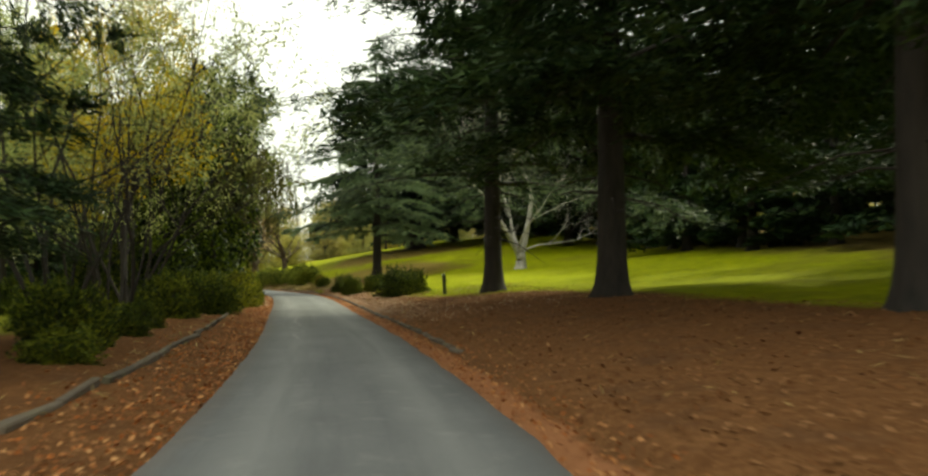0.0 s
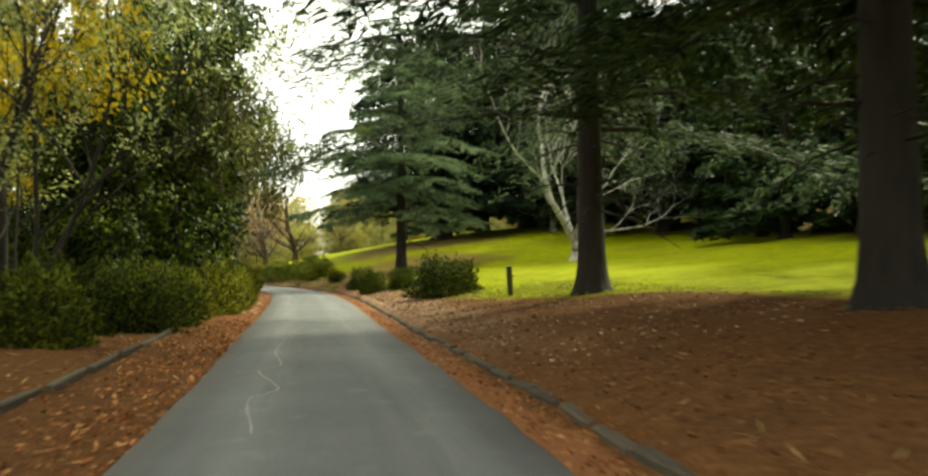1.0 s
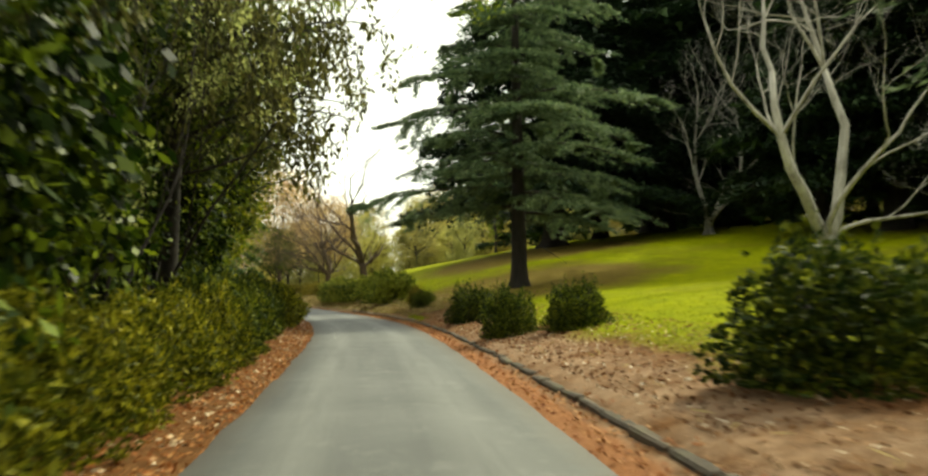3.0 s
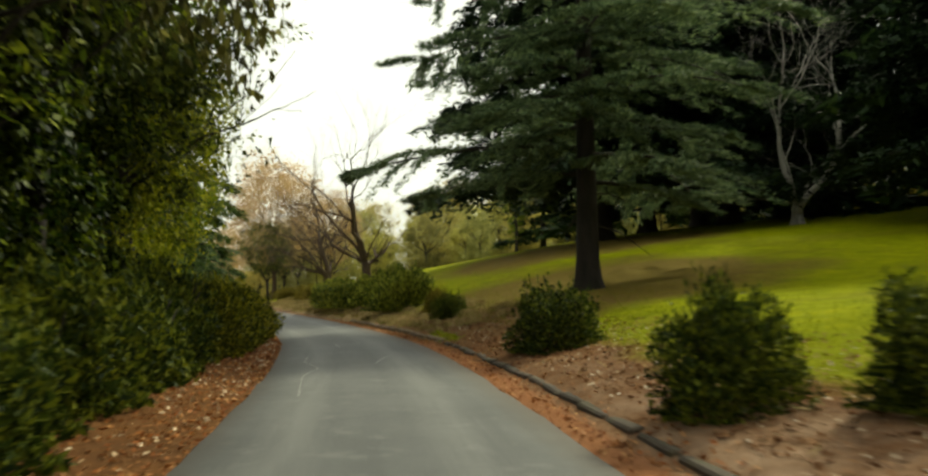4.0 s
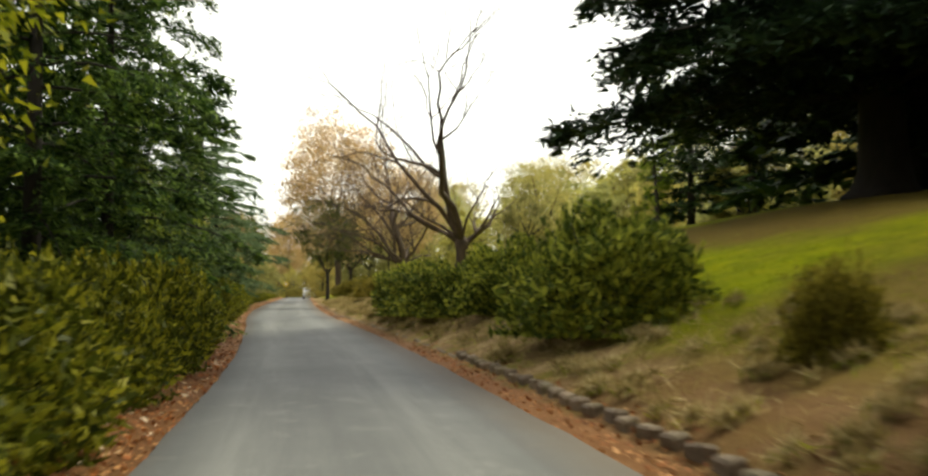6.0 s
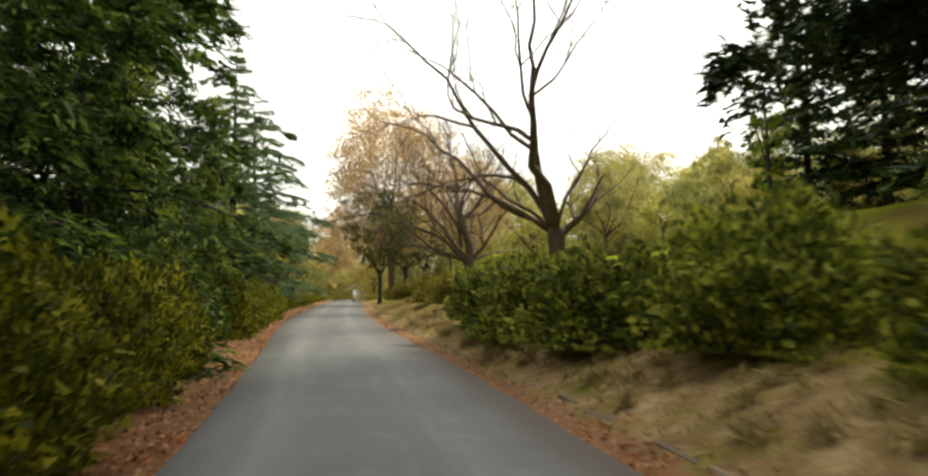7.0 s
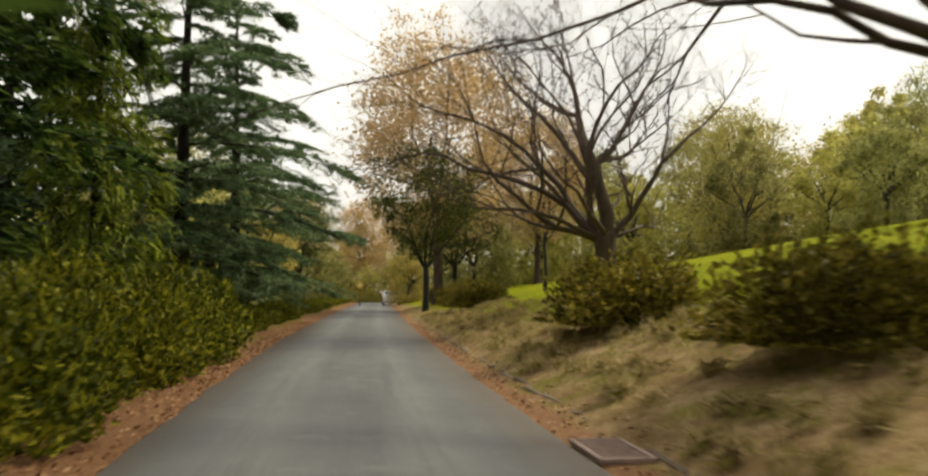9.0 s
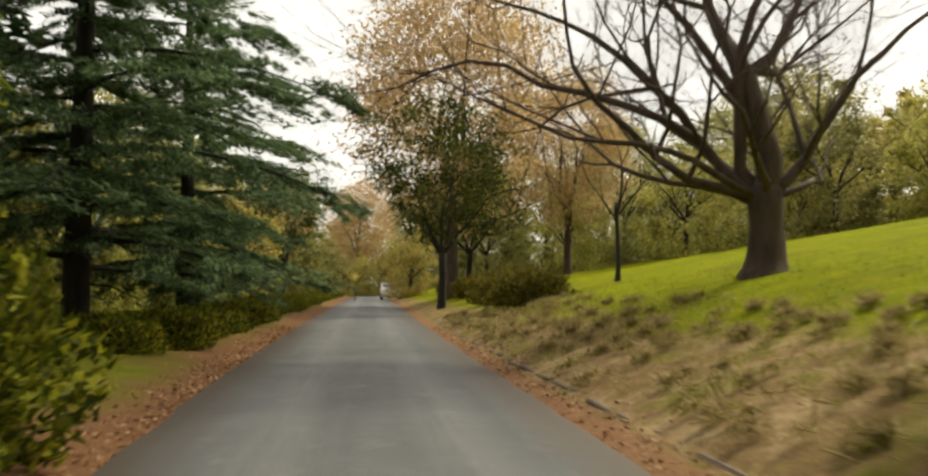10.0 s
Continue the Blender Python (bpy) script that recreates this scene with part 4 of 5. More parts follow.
def hanging_tree(name, label, seed, tall, reach, leaf, bark, strands, size):
    """A leaning tree whose long limbs go out to +x and carry strands of hanging leaves."""
    rng = np.random.default_rng(seed)
    root = thing(name, label, "tree", "garden trees")
    v, f = [], []
    zs = np.linspace(-0.3, tall * 0.75, 8)
    tube([(0.05 * max(z, 0) ** 1.4, 0.1 * math.sin(z), z) for z in zs], [0.20 * (1.05 - 0.75 * max(z, 0) / tall) for z in zs], 9, v, f)
    part("trunk", mesh_of("trunk", v, f, bark, True), root)
    leaves, ways = [], []
    for k in range(9):
        v, f = [], []
        a = rng.uniform(-0.75, 0.75)
        z0 = tall * rng.uniform(0.38, 0.74)
        L = reach * rng.uniform(0.65, 1.1) * (1.25 - 0.5 * z0 / tall)
        q = np.linspace(0, 1, 7)
        line = np.stack([0.05 * z0 ** 1.4 + q * L * math.cos(a), q * L * math.sin(a) + 0.15 * np.sin(q * 5 + k), z0 + L * (0.55 * q - 0.42 * q ** 2)], 1)
        tube(line, 0.065 * (1 - 0.85 * q), 5, v, f)
        for _ in range(strands):
            j = rng.uniform(0.25, 1.0)
            p0 = np.array([np.interp(j, q, line[:, i]) for i in range(3)])
            side = rng.normal(size=3) * np.array([0.45, 0.45, 0.1])
            drop = rng.uniform(0.5, 1.9)
            p1 = p0 + side + np.array([0, 0, -0.15])
            p2 = p1 + side * 0.35 + np.array([0, 0, -drop])
            tube([p0, p1, p2], [0.012, 0.008, 0.003], 3, v, f)
            w = rng.uniform(0, 1, int(34 * drop) + 12)[:, None]
            leaves.append(p1 + (p2 - p1) * w + rng.normal(size=(len(w), 3)) * 0.10)
        part("limb", mesh_of("limb", v, f, bark, True), root)
    c = np.concatenate(leaves)
    n = len(c)
    qd = leaf_quads(c, np.tile([0.1, 0, -1.0], (n, 1)), rng.normal(size=(n, 3)), size, size * 0.42, rng, 0.45)
    part("crown", quads_mesh("crown", qd, leaf), root)
    return root


hanging = hanging_tree("garden_tree", "leaning tree with long limbs and hanging olive leaves over the lane", 69, 10.5, 4.6, M_DROOP, M_BARK, 12, 0.17)
along(hanging, 49.5, -4.5, -12, 1.0, first=True)
along(hanging, 37.5, -5.2, -25, 0.9)
# dark conifer at the very start and more behind the garden
along(pine, 12.5, -6.0, 60, 0.45)
for s, u, k, t in ((46, -17, 0.85, 120), (60, -16, 0.9, 180), (72, -17, 0.9, 240), (86, -16, 0.95, 300), (100, -18, 0.9, 30),
                   (114, -16, 0.9, 90), (130, -15, 0.85, 150), (142, -18, 0.9, 270), (52, -26, 1.0, 20), (80, -27, 1.0, 80), (108, -28, 1.0, 140), (26, -28, 1.0, 200)):
    along(far_fir, s, u, t, k)


# ivy-covered trunks
def ivy_trunk(name, label, seed, tall, girth, count, group=""):
    """A trunk wrapped in a ragged coat of ivy, with sprays hanging off it."""
    rng = np.random.default_rng(seed)
    root = thing(name, label, "tree", group)
    v, f = [], []
    zs = np.linspace(-0.3, tall, 9)
    mid = np.array([[0.12 * math.sin(z * 0.7 + seed), 0.10 * math.cos(z * 0.5), z] for z in zs])
    tube(mid, [0.2 * (1 - 0.6 * max(z, 0) / tall) for z in zs], 8, v, f)
    for k in range(7):
        a, z = rng.uniform(0, 6.28), rng.uniform(0.4, 0.95) * tall
        e = np.array([math.cos(a), math.sin(a), 0.5]) * girth * 1.5
        tube([(0, 0, z), (e[0] * 0.5, e[1] * 0.5, z + e[2] * 0.6), (e[0], e[1], z + e[2])], [0.06, 0.04, 0.01], 5, v, f)
    part("trunk", mesh_of("trunk", v, f, M_BARK, True), root)
    clumps = int(tall * 20)
    z = rng.uniform(0.02, 1.08, clumps) * tall
    a = rng.uniform(0, 6.28, clumps)
    r = girth * (0.45 + 0.75 * np.abs(np.sin(z * 0.9 + a * 1.5 + seed))) * rng.uniform(0.5, 1.35, clumps) + 0.25
    r *= 0.75 + 0.55 * (z / tall)
    cc = np.stack([np.cos(a) * r, np.sin(a) * r, z], 1)
    pick = rng.integers(0, clumps, count)
    size = rng.uniform(0.15, 0.42, clumps)
    c = cc[pick] + rng.normal(size=(count, 3)) * size[pick][:, None] * np.array([0.6, 0.6, 0.9])
    c[:, 2] = np.maximum(c[:, 2], 0.05)
    out = np.stack([np.cos(a), np.sin(a), np.zeros(clumps)], 1)[pick]
    q = leaf_quads(c, out * 0.5 + np.array([0, 0, -0.7]), out * 0.6 + np.array([0, 0, 0.6]), 0.17, 0.11, rng, 0.55)
    part("ivy", quads_mesh("ivy", q, M_IVY), root, "glossy green ivy leaves")
    return root


ivy = ivy_trunk("ivy_covered_tree", "tall tree trunk wholly wrapped in glossy ivy", 71, 9.0, 1.3, 24000, "ivy-covered trees")
along(ivy, 36.8, -3.9, 0, 1.0, first=True)
for s, u, k, t in ((40.5, -5.0, 1.0, 90), (33.6, -5.4, 0.8, 300), (47.0, -5.6, 0.8, 40), (53.2, -5.3, 0.85, 140), (57.6, -5.7, 0.8, 220)):
    along(ivy, s, u, t, k)

# ------------------------------------------------------------------ bushes
bush = shrub("bush", "rounded dense dark green bush on the bank", 2, 2.5, 2.3, 1.40, M_BUSH, 9000, 0.10, "bushes along the bank", "bush", 30)
p = spot(37.5, 4.35)
put(bush, p.x, p.y, 30, 1.10, 0.05, 0.86)
for s, u, t, k, h in ((46.8, 4.1, 200, 0.60, 1.2), (48.1, 3.0, 80, 0.58, 1.35), (55.0, 3.3, 10, 0.72, 1.12), (66.8, 3.95, 150, 0.56, 1.0)):
    along(bush, s, u, t, k, h)
glossy = shrub("bush", "large spreading shrub with glossy dark green leaves and pale tips", 12, 3.2, 2.8, 1.60, M_LAUREL, 11000, 0.14, "shrubs along the bank", "bush", 70)
along(glossy, 74.4, 4.2, 0, 1.0, 1.08, first=True)
for s, u, t, k, h in ((77.2, 4.7, 60, 0.9, 1.0), (80.5, 4.4, 120, 0.95, 1.0), (83.6, 3.9, 170, 1.05, 0.78), (86.6, 3.75, 220, 1.08, 0.80), (89.2, 3.85, 250, 1.05, 0.84), (91.8, 4.05, 280, 1.05, 0.84), (93.9, 5.0, 330, 0.82, 0.95)):
    along(glossy, s, u, t, k, h)
brown_bush = shrub("bush", "low bronze-tinted bush with dry twigs on the bank", 13, 2.8, 2.2, 1.15, M_BRONZE, 9500, 0.10, "shrubs along the bank", "bush", 70)
along(brown_bush, 100.2, 4.75, 0, 1.08, first=True, tall=0.80)
for s, u, t, k, h in ((69.7, 4.35, 35, 0.40, 1.8), (106.7, 4.75, 80, 1.36, 0.72), (126.5, 4.9, 30, 1.0, 1.0), (129.4, 4.7, 200, 0.95, 1.0), (133.2, 5.0, 80, 0.9, 1.1), (137.5, 5.2, 280, 0.9, 1.0), (143, 5.0, 130, 0.9, 1.0), (149, 4.8, 130, 0.9, 1.0)):
    along(brown_bush, s, u, t, k, h)

# left side: shrubs of the garden bed, then the loose hedge, then the low clipped hedge
garden_bush = shrub("bush", "dark rounded garden bush in the bed beside the lane", 21, 2.0, 1.9, 1.25, M_BUSH, 6500, 0.10, "bushes of the garden bed", "bush", 0, 3)
along(garden_bush, 14.6, -4.2, 0, 0.85, first=True)
for s, u, t, k, h in ((10.0, -4.9, 50, 0.85, 1.0), (23.9, -4.0, 100, 0.95, 1.05), (26.6, -4.3, 10, 1.0, 1.1), (29.6, -3.75, 170, 1.0, 1.15), (32.2, -4.6, 240, 0.9, 1.1), (18.8, -5.6, 310, 0.95, 1.0), (12, -7.5, 20, 1.2, 1.1), (6.5, -6.0, 90, 1.0, 1.0),
                      (26.5, -8.4, 70, 1.0, 1.0), (31.5, -7.2, 70, 1.4, 1.4), (37, -7.0, 0, 1.5, 1.5), (42, -7.5, 200, 1.5, 1.5), (47, -7.5, 300, 1.5, 1.5), (53, -8, 20, 1.6, 1.5),
                      (27.6, -3.3, 30, 0.95, 1.05), (29.4, -3.2, 80, 1.0, 1.1), (31.3, -3.25, 200, 1.0, 1.1), (55.5, -5.2, 40, 1.3, 1.5), (58.5, -5.4, 140, 1.3, 1.5), (61.5, -5.2, 240, 1.25, 1.45), (65, -5.3, 340, 1.25, 1.4), (5, -3.9, 0, 0.7, 0.7), (8, -4.2, 60, 0.75, 0.7), (12.3, -3.7, 20, 0.6, 0.7), (17, -3.9, 200, 0.65, 0.75), (20.2, -4.1, 100, 0.7, 0.8), (3, -6, 100, 1.0, 0.9), (9, -6.6, 30, 1.0, 0.9)):
    along(garden_bush, s, u, t, k, h)
hedge = shrub("hedge_shrub", "loose yellow-green hedge shrub with small leaves beside the lane", 31, 2.3, 2.2, 1.38, M_HEDGE, 6500, 0.11, "hedge along the lane", "hedge", 60, 3)
along(hedge, 33.6, -3.1, 0, 0.75, first=True)
rnd = random.Random(5)
s = 34.9
while s < 109.5:
    if 45.5 < s < 56.5:
        # hedge in tree shade here: darker bush copies carry that shade in their leaves
        along(garden_bush, s, -3.1 + rnd.uniform(-0.2, 0.2), rnd.uniform(0, 360), rnd.uniform(1.0, 1.2), rnd.uniform(0.95, 1.15))
    elif not 87.2 < s < 93.0:
        along(hedge, s, float(np.interp(s, [34, 42, 58, 64, 76, 84, 88, 94, 112], [-2.85, -2.9, -3.05, -2.65, -2.65, -3.0, -3.1, -2.95, -3.0])) + rnd.uniform(-0.15, 0.15), rnd.uniform(0, 360), rnd.uniform(0.9, 1.12) * (0.85 if s < 50 else 1.0), rnd.uniform(0.88, 1.1))
    s += rnd.uniform(1.25, 1.7)
s = 58.0
while s < 110:
    along(hedge, s, -5.4 + rnd.uniform(-0.4, 0.4), rnd.uniform(0, 360), rnd.uniform(0.95, 1.2), rnd.uniform(0.9, 1.15))
    s += rnd.uniform(3.2, 4.2)
low = shrub("hedge_shrub", "low clipped green hedge shrub lining the lane", 32, 2.2, 1.3, 0.62, M_HEDGE, 5500, 0.085, "clipped hedge", "hedge", 0, 3)
along(low, 116.5, -4.0, 20, 1.0, first=True)
s = 118.0
while s < 190:
    along(low, s, -3.7 + rnd.uniform(-0.1, 0.1), rnd.uniform(0, 25) + 20, rnd.uniform(0.95, 1.1), rnd.uniform(0.9, 1.1))
    s += rnd.uniform(1.4, 1.7)
laurel = shrub("bush", "dark leafy shrub standing behind the hedge", 33, 2.2, 2.0, 2.2, M_BUSH, 8000, 0.10, "garden shrubs", "bush", 0, 3)
along(laurel, 88.4, -3.1, 0, 0.85, first=True)
along(laurel, 90.4, -3.0, 200, 0.8)
along(laurel, 92.2, -3.05, 45, 0.8)
along(laurel, 93.2, -6.4, 90, 1.0)
along(laurel, 112.5, -5.5, 120, 0.8)

# woods all round, behind the garden and the lawn
wood = leafy_tree("wood_tree", "full green tree in the woods around the park", 81, 13, 5.5, 0.3, M_OLIVE, M_BARK, 6500, 0.50, "woods", 0.0)
along(wood, 230, 20, 0, 1.0, first=True)
ring = random.Random(9)
for k in range(18):
    along(wood, -10 + k * 14.5 + ring.uniform(-3, 3), -34 - ring.uniform(0, 14), ring.uniform(0, 360), ring.uniform(0.85, 1.25))
    if k > 1:
        along(wood, -10 + k * 14.5 + ring.uniform(-3, 3), 66 + ring.uniform(0, 16), ring.uniform(0, 360), ring.uniform(0.85, 1.2))
for k in range(9):
    along(wood, 238 + ring.uniform(-6, 12), -40 + k * 12, ring.uniform(0, 360), ring.uniform(0.9, 1.3))
for k in range(4):
    along(wood, -45 + ring.uniform(-6, 6), -30 + k * 22, ring.uniform(0, 360), ring.uniform(0.9, 1.2))
for s, u, k in ((122, 34, 0.42), (128, 38, 0.45), (116, 46, 0.45), (134, 33, 0.42), (140, 27, 0.4), (147, 24, 0.4), (153, 19, 0.42), (108, 52, 0.45), (130, 48, 0.5), (144, 38, 0.5), (125, -9, 0.42), (133, -9.5, 0.45), (150, -9, 0.4), (212, -7, 0.5), (214, -3, 0.45), (216, 1, 0.5), (210, 5, 0.5), (208, -11, 0.5), (222, -4, 0.7), (18, 57, 0.6), (28, 60, 0.6), (38, 56, 0.6), (46, 60, 0.65), (56, 57, 0.6), (66, 58, 0.6), (76, 58, 0.6), (86, 57, 0.6), (8, 55, 0.6), (-4, 54, 0.6), (194, -1, 0.35), (200, 2.5, 0.4), (198, -4.5, 0.35), (150, 36, 0.75), (158, 42, 0.8), (165, 34, 0.8), (172, 46, 0.9), (118, 52, 0.6), (110, 58, 0.6), (126, 46, 0.6), (134, 40, 0.6), (102, 62, 0.65), (142, 32, 0.6), (94, 60, 0.65), (172, 3.5, 0.42), (166, 9, 0.6), (185, -5.5, 0.5), (196, 4.5, 0.5), (158, -8, 0.5), (140, -8.5, 0.5), (175, -6.5, 0.45), (128, 30, 0.4), (140, 22, 0.5), (134, 27, 0.45), (146, 17, 0.5), (156, 13, 0.45), (120, 38, 0.6)):
    along(wood, s, u, s * 37, k)


# ------------------------------------------------------------------ lane details
def stone_mesh(name, seed, lx, ly, lz, mat):
    """A worn block: bevelled, a little out of true; its foot at z = 0."""
    rng = random.Random(seed)
    bm = bmesh.new()
    bmesh.ops.create_cube(bm, size=1.0)
    for v in bm.verts:
        v.co.x *= lx * rng.uniform(0.94, 1.0)
        v.co.y *= ly * rng.uniform(0.86, 1.05)
        v.co.z = (v.co.z + 0.5) * lz * (rng.uniform(0.85, 1.1) if v.co.z > 0 else 1)
    bmesh.ops.bevel(bm, geom=[e for e in bm.edges], offset=min(ly, lz) * 0.16, segments=1, affect="EDGES")
    me = bpy.data.meshes.new(name)
    bm.to_mesh(me)
    bm.free()
    me.materials.append(mat)
    return me


def stone_material(name, dark, light, moss=0.0):
    m, n, l, b = material(name)
    g = place(n)
    info = n.new("ShaderNodeObjectInfo")
    fine = noise_tex(n, l, 22.0, 5.0, 0.7, g)
    big = noise_tex(n, l, 2.5, 3.0, 0.6, g)
    k = maths(n, l, "ADD", maths(n, l, "MULTIPLY", fine, 0.5), maths(n, l, "ADD", maths(n, l, "MULTIPLY", big, 0.3), maths(n, l, "MULTIPLY", info.outputs["Random"], 0.2)))
    col = ramp(n, l, k, [(0.28, dark), (0.72, light)])
    if moss:
        col = mixed(n, l, maths(n, l, "MULTIPLY", maths(n, l, "SUBTRACT", big, 0.5, True), moss), col, (0.07, 0.08, 0.02))
    l.new(col, b.inputs["Base Color"])
    b.inputs["Roughness"].default_value = 0.9
    bump(n, l, b, fine, 0.7, 0.02)
    return m


M_KERB = stone_material("kerb_stone", (0.020, 0.015, 0.011), (0.12, 0.088, 0.062), 3.0)
M_TIMBER = stone_material("old_timber", (0.035, 0.026, 0.018), (0.13, 0.10, 0.07), 2.0)


def lane_row(name, label, piece, meshes, s0, s1, step, across, rng, parent_label="", dz=0.0, tilt=4):
    root = tagged(new(name), label, "kerb", kind="structure")
    root.empty_display_size = 0.3
    s = s0
    k = 0
    while s < s1:
        u = across(s) + rng.uniform(-0.025, 0.025)
        p = spot(s, u)
        q, d = centre(s)
        ob = new(piece, meshes[k % len(meshes)])
        ob.parent = root
        ob.matrix_basis = pose(p.x, p.y, min(p.z, 0.06) - 0.03 + dz, rng.uniform(-tilt, tilt), rng.uniform(-tilt / 2, tilt / 2), math.degrees(math.atan2(d[1], d[0])) + rng.uniform(-3, 3))
        s += step * rng.uniform(0.96, 1.06)
        k = rng.randrange(1000)
    return root


kr = random.Random(3)
long_stones = [stone_mesh("kerb_stone", 100 + i, 0.86, 0.15, 0.19, M_KERB) for i in range(5)]
M_EDGE = stone_material("edging_stone", (0.07, 0.048, 0.033), (0.30, 0.22, 0.15), 2.0)
small_stones = [stone_mesh("kerb_stone", 120 + i, 0.27, 0.15, 0.20, M_EDGE) for i in range(6)]
buried_stones = [stone_mesh("kerb_stone", 130 + i, 0.86, 0.15, 0.19, M_EDGE) for i in range(4)]
lane_row("kerb", "low worn stone kerb with pale weathered top", "kerb_stone", long_stones, 14, 61, 0.9, lambda s: edges(s)[1] + KERB + 0.08, kr, dz=-0.122, tilt=5)
lane_row("kerb", "row of small upright edging stones below the shrubs", "kerb_stone", small_stones, 61.2, 77, 0.40, lambda s: edges(s)[1] + KERB + 0.06, kr, dz=-0.08, tilt=9)
lane_row("kerb", "half-buried stone edging of the bank", "kerb_stone", buried_stones, 77.5, 134, 0.92, lambda s: edges(s)[1] + KERB + 0.06, kr, dz=-0.155, tilt=6)
logs = [stone_mesh("edging_board", 140 + i, 1.5, 0.10, 0.16, M_TIMBER) for i in range(3)]
lane_row("garden_edging", "old timber edging of the garden bed", "edging_board", logs, 3, 27, 1.55, lambda s: -2.62, kr, dz=0.0)


def scatter(name, label, mat, n, s0, s1, across, size, rng, lift=0.015, stand=0.25, slim=0.6, way_up=0.0):
    """Loose leaves, straws or blades strewn over the ground."""
    ss = rng.uniform(s0, s1, n)
    c = np.empty((n, 3))
    for i, s in enumerate(ss):
        c[i] = spot(s, across(s, rng), lift * rng.uniform(0.4, 1.6))
    ways = rng.normal(size=(n, 3)) * np.array([1, 1, stand])
    ways[:, 2] += way_up
    if way_up:
        c[:, 2] += size * 0.35
    q = leaf_quads(c, ways, np.tile([0, 0, 1.0], (n, 1)) + rng.normal(size=(n, 3)) * stand, size, size * slim, rng, 0.25)
    ob = new(name, quads_mesh(name, q, mat))
    return tagged(ob, label, "leaf litter" if not way_up else "grass", kind="stuff")


M_FALLEN = leaf_material("fallen_leaves", (0.10, 0.030, 0.008), (0.33, 0.105, 0.025), (0.60, 0.33, 0.14), 0.12, 0.6)
M_NEEDLE = leaf_material("brown_needle_litter", (0.055, 0.020, 0.007), (0.17, 0.068, 0.022), (0.36, 0.19, 0.085), 0.1, 0.7)
M_TAN = leaf_material("tan_fallen_leaves", (0.11, 0.046, 0.018), (0.29, 0.140, 0.062), (0.55, 0.36, 0.21), 0.1, 0.6)
M_PALE = leaf_material("pale_fallen_leaves", (0.35, 0.24, 0.14), (0.60, 0.46, 0.32), (0.80, 0.70, 0.56), 0.1, 0.5)
M_STRAW = leaf_material("dry_straw", (0.14, 0.10, 0.035), (0.36, 0.27, 0.10), (0.66, 0.53, 0.27), 0.3, 0.6)
M_BLADE = leaf_material("grass_blades", (0.10, 0.13, 0.006), (0.22, 0.26, 0.010), (0.40, 0.40, 0.02), 0.4, 0.6)
gr = np.random.default_rng(17)
scatter("fallen_leaves", "orange-brown fallen leaves along the lane's left edge", M_FALLEN, 13500, 1, 80,
        lambda s, r: edges(s)[0] + 0.10 - abs(r.normal()) * 0.75, 0.062, gr)
scatter("fallen_leaves", "brown leaves gathered against the kerb", M_FALLEN, 8500, 1, 80,
        lambda s, r: edges(s)[1] - 0.10 + r.beta(1.3, 1.5) * 0.75, 0.058, gr)
scatter("fallen_leaves", "tan fallen leaves along the lane's left edge", M_TAN, 7000, 78, 128,
        lambda s, r: edges(s)[0] + 0.10 - abs(r.normal()) * float(np.interp(s, [104, 110], [0.6, 0.3])), 0.058, gr)
scatter("fallen_leaves", "tan leaves gathered against the buried edging", M_TAN, 4000, 78, 128,
        lambda s, r: edges(s)[1] - 0.10 + r.beta(1.3, 1.5) * 0.7, 0.055, gr)
scatter("fallen_leaves", "fallen leaves and needles on the bank under the pines", M_NEEDLE, 17000, 4, 68,
        lambda s, r: edges(s)[1] + 0.75 + r.uniform(0, 1) ** 1.3 * (6.5 if s < 36 else 3.0), 0.065, gr)
scatter("bark_strips", "pale bark strips and twigs on the bank", M_STRAW, 600, 6, 60, lambda s, r: edges(s)[1] + 0.8 + r.uniform(0, 1) * (5.5 if s < 36 else 2.5), 0.2, gr, 0.03, 0.1, 0.08)
scatter("fallen_leaves", "pale curled leaves on the bare bank", M_PALE, 2200, 20, 66, lambda s, r: edges(s)[1] + 0.7 + r.uniform(0, 1) ** 1.2 * (5.0 if s < 36 else 2.6), 0.06, gr)
scatter("bark_strips", "pale dead twigs and bark on the garden bed", M_STRAW, 420, 3, 34, lambda s, r: -2.3 - r.uniform(0, 1) * 1.5, 0.22, gr, 0.03, 0.15, 0.09)
scatter("fallen_leaves", "pale dry leaves on the orange litter of the left edge", M_PALE, 900, 36, 78, lambda s, r: edges(s)[0] - 0.05 - abs(r.normal()) * 0.6, 0.075, gr)
tufts = [(gr.uniform(63, 130), gr.uniform(0, 1) ** 1.2) for _ in range(900)]


def in_tuft(s, r):
    """Across-place of a blade near some tuft; the tuft nearest along the lane is taken."""
    return edges(s)[1] + 0.60 + 2.9 * TUFT_U[min(len(TUFT_S) - 1, int(np.searchsorted(TUFT_S, s)))] + r.normal() * 0.07


tufts.sort()
TUFT_S, TUFT_U = np.array([a for a, b in tufts]), [b for a, b in tufts]
scatter("dry_grass", "tufts of dry straw-coloured grass on the bank", M_STRAW, 32000, 63, 130, in_tuft, 0.27, gr, 0.0, 0.6, 0.06, 0.7)
scatter("dry_grass", "thin dry grass between the tufts on the bank", M_STRAW, 9000, 63, 128, lambda s, r: edges(s)[1] + 0.62 + r.uniform(0, 1) ** 1.2 * 2.6, 0.16, gr, 0.0, 0.8, 0.05, 0.4)
scatter("grass_tufts", "green weeds among the dry grass of the bank", M_BLADE, 9000, 60, 130, in_tuft, 0.16, gr, 0.0, 0.6, 0.09, 0.8)
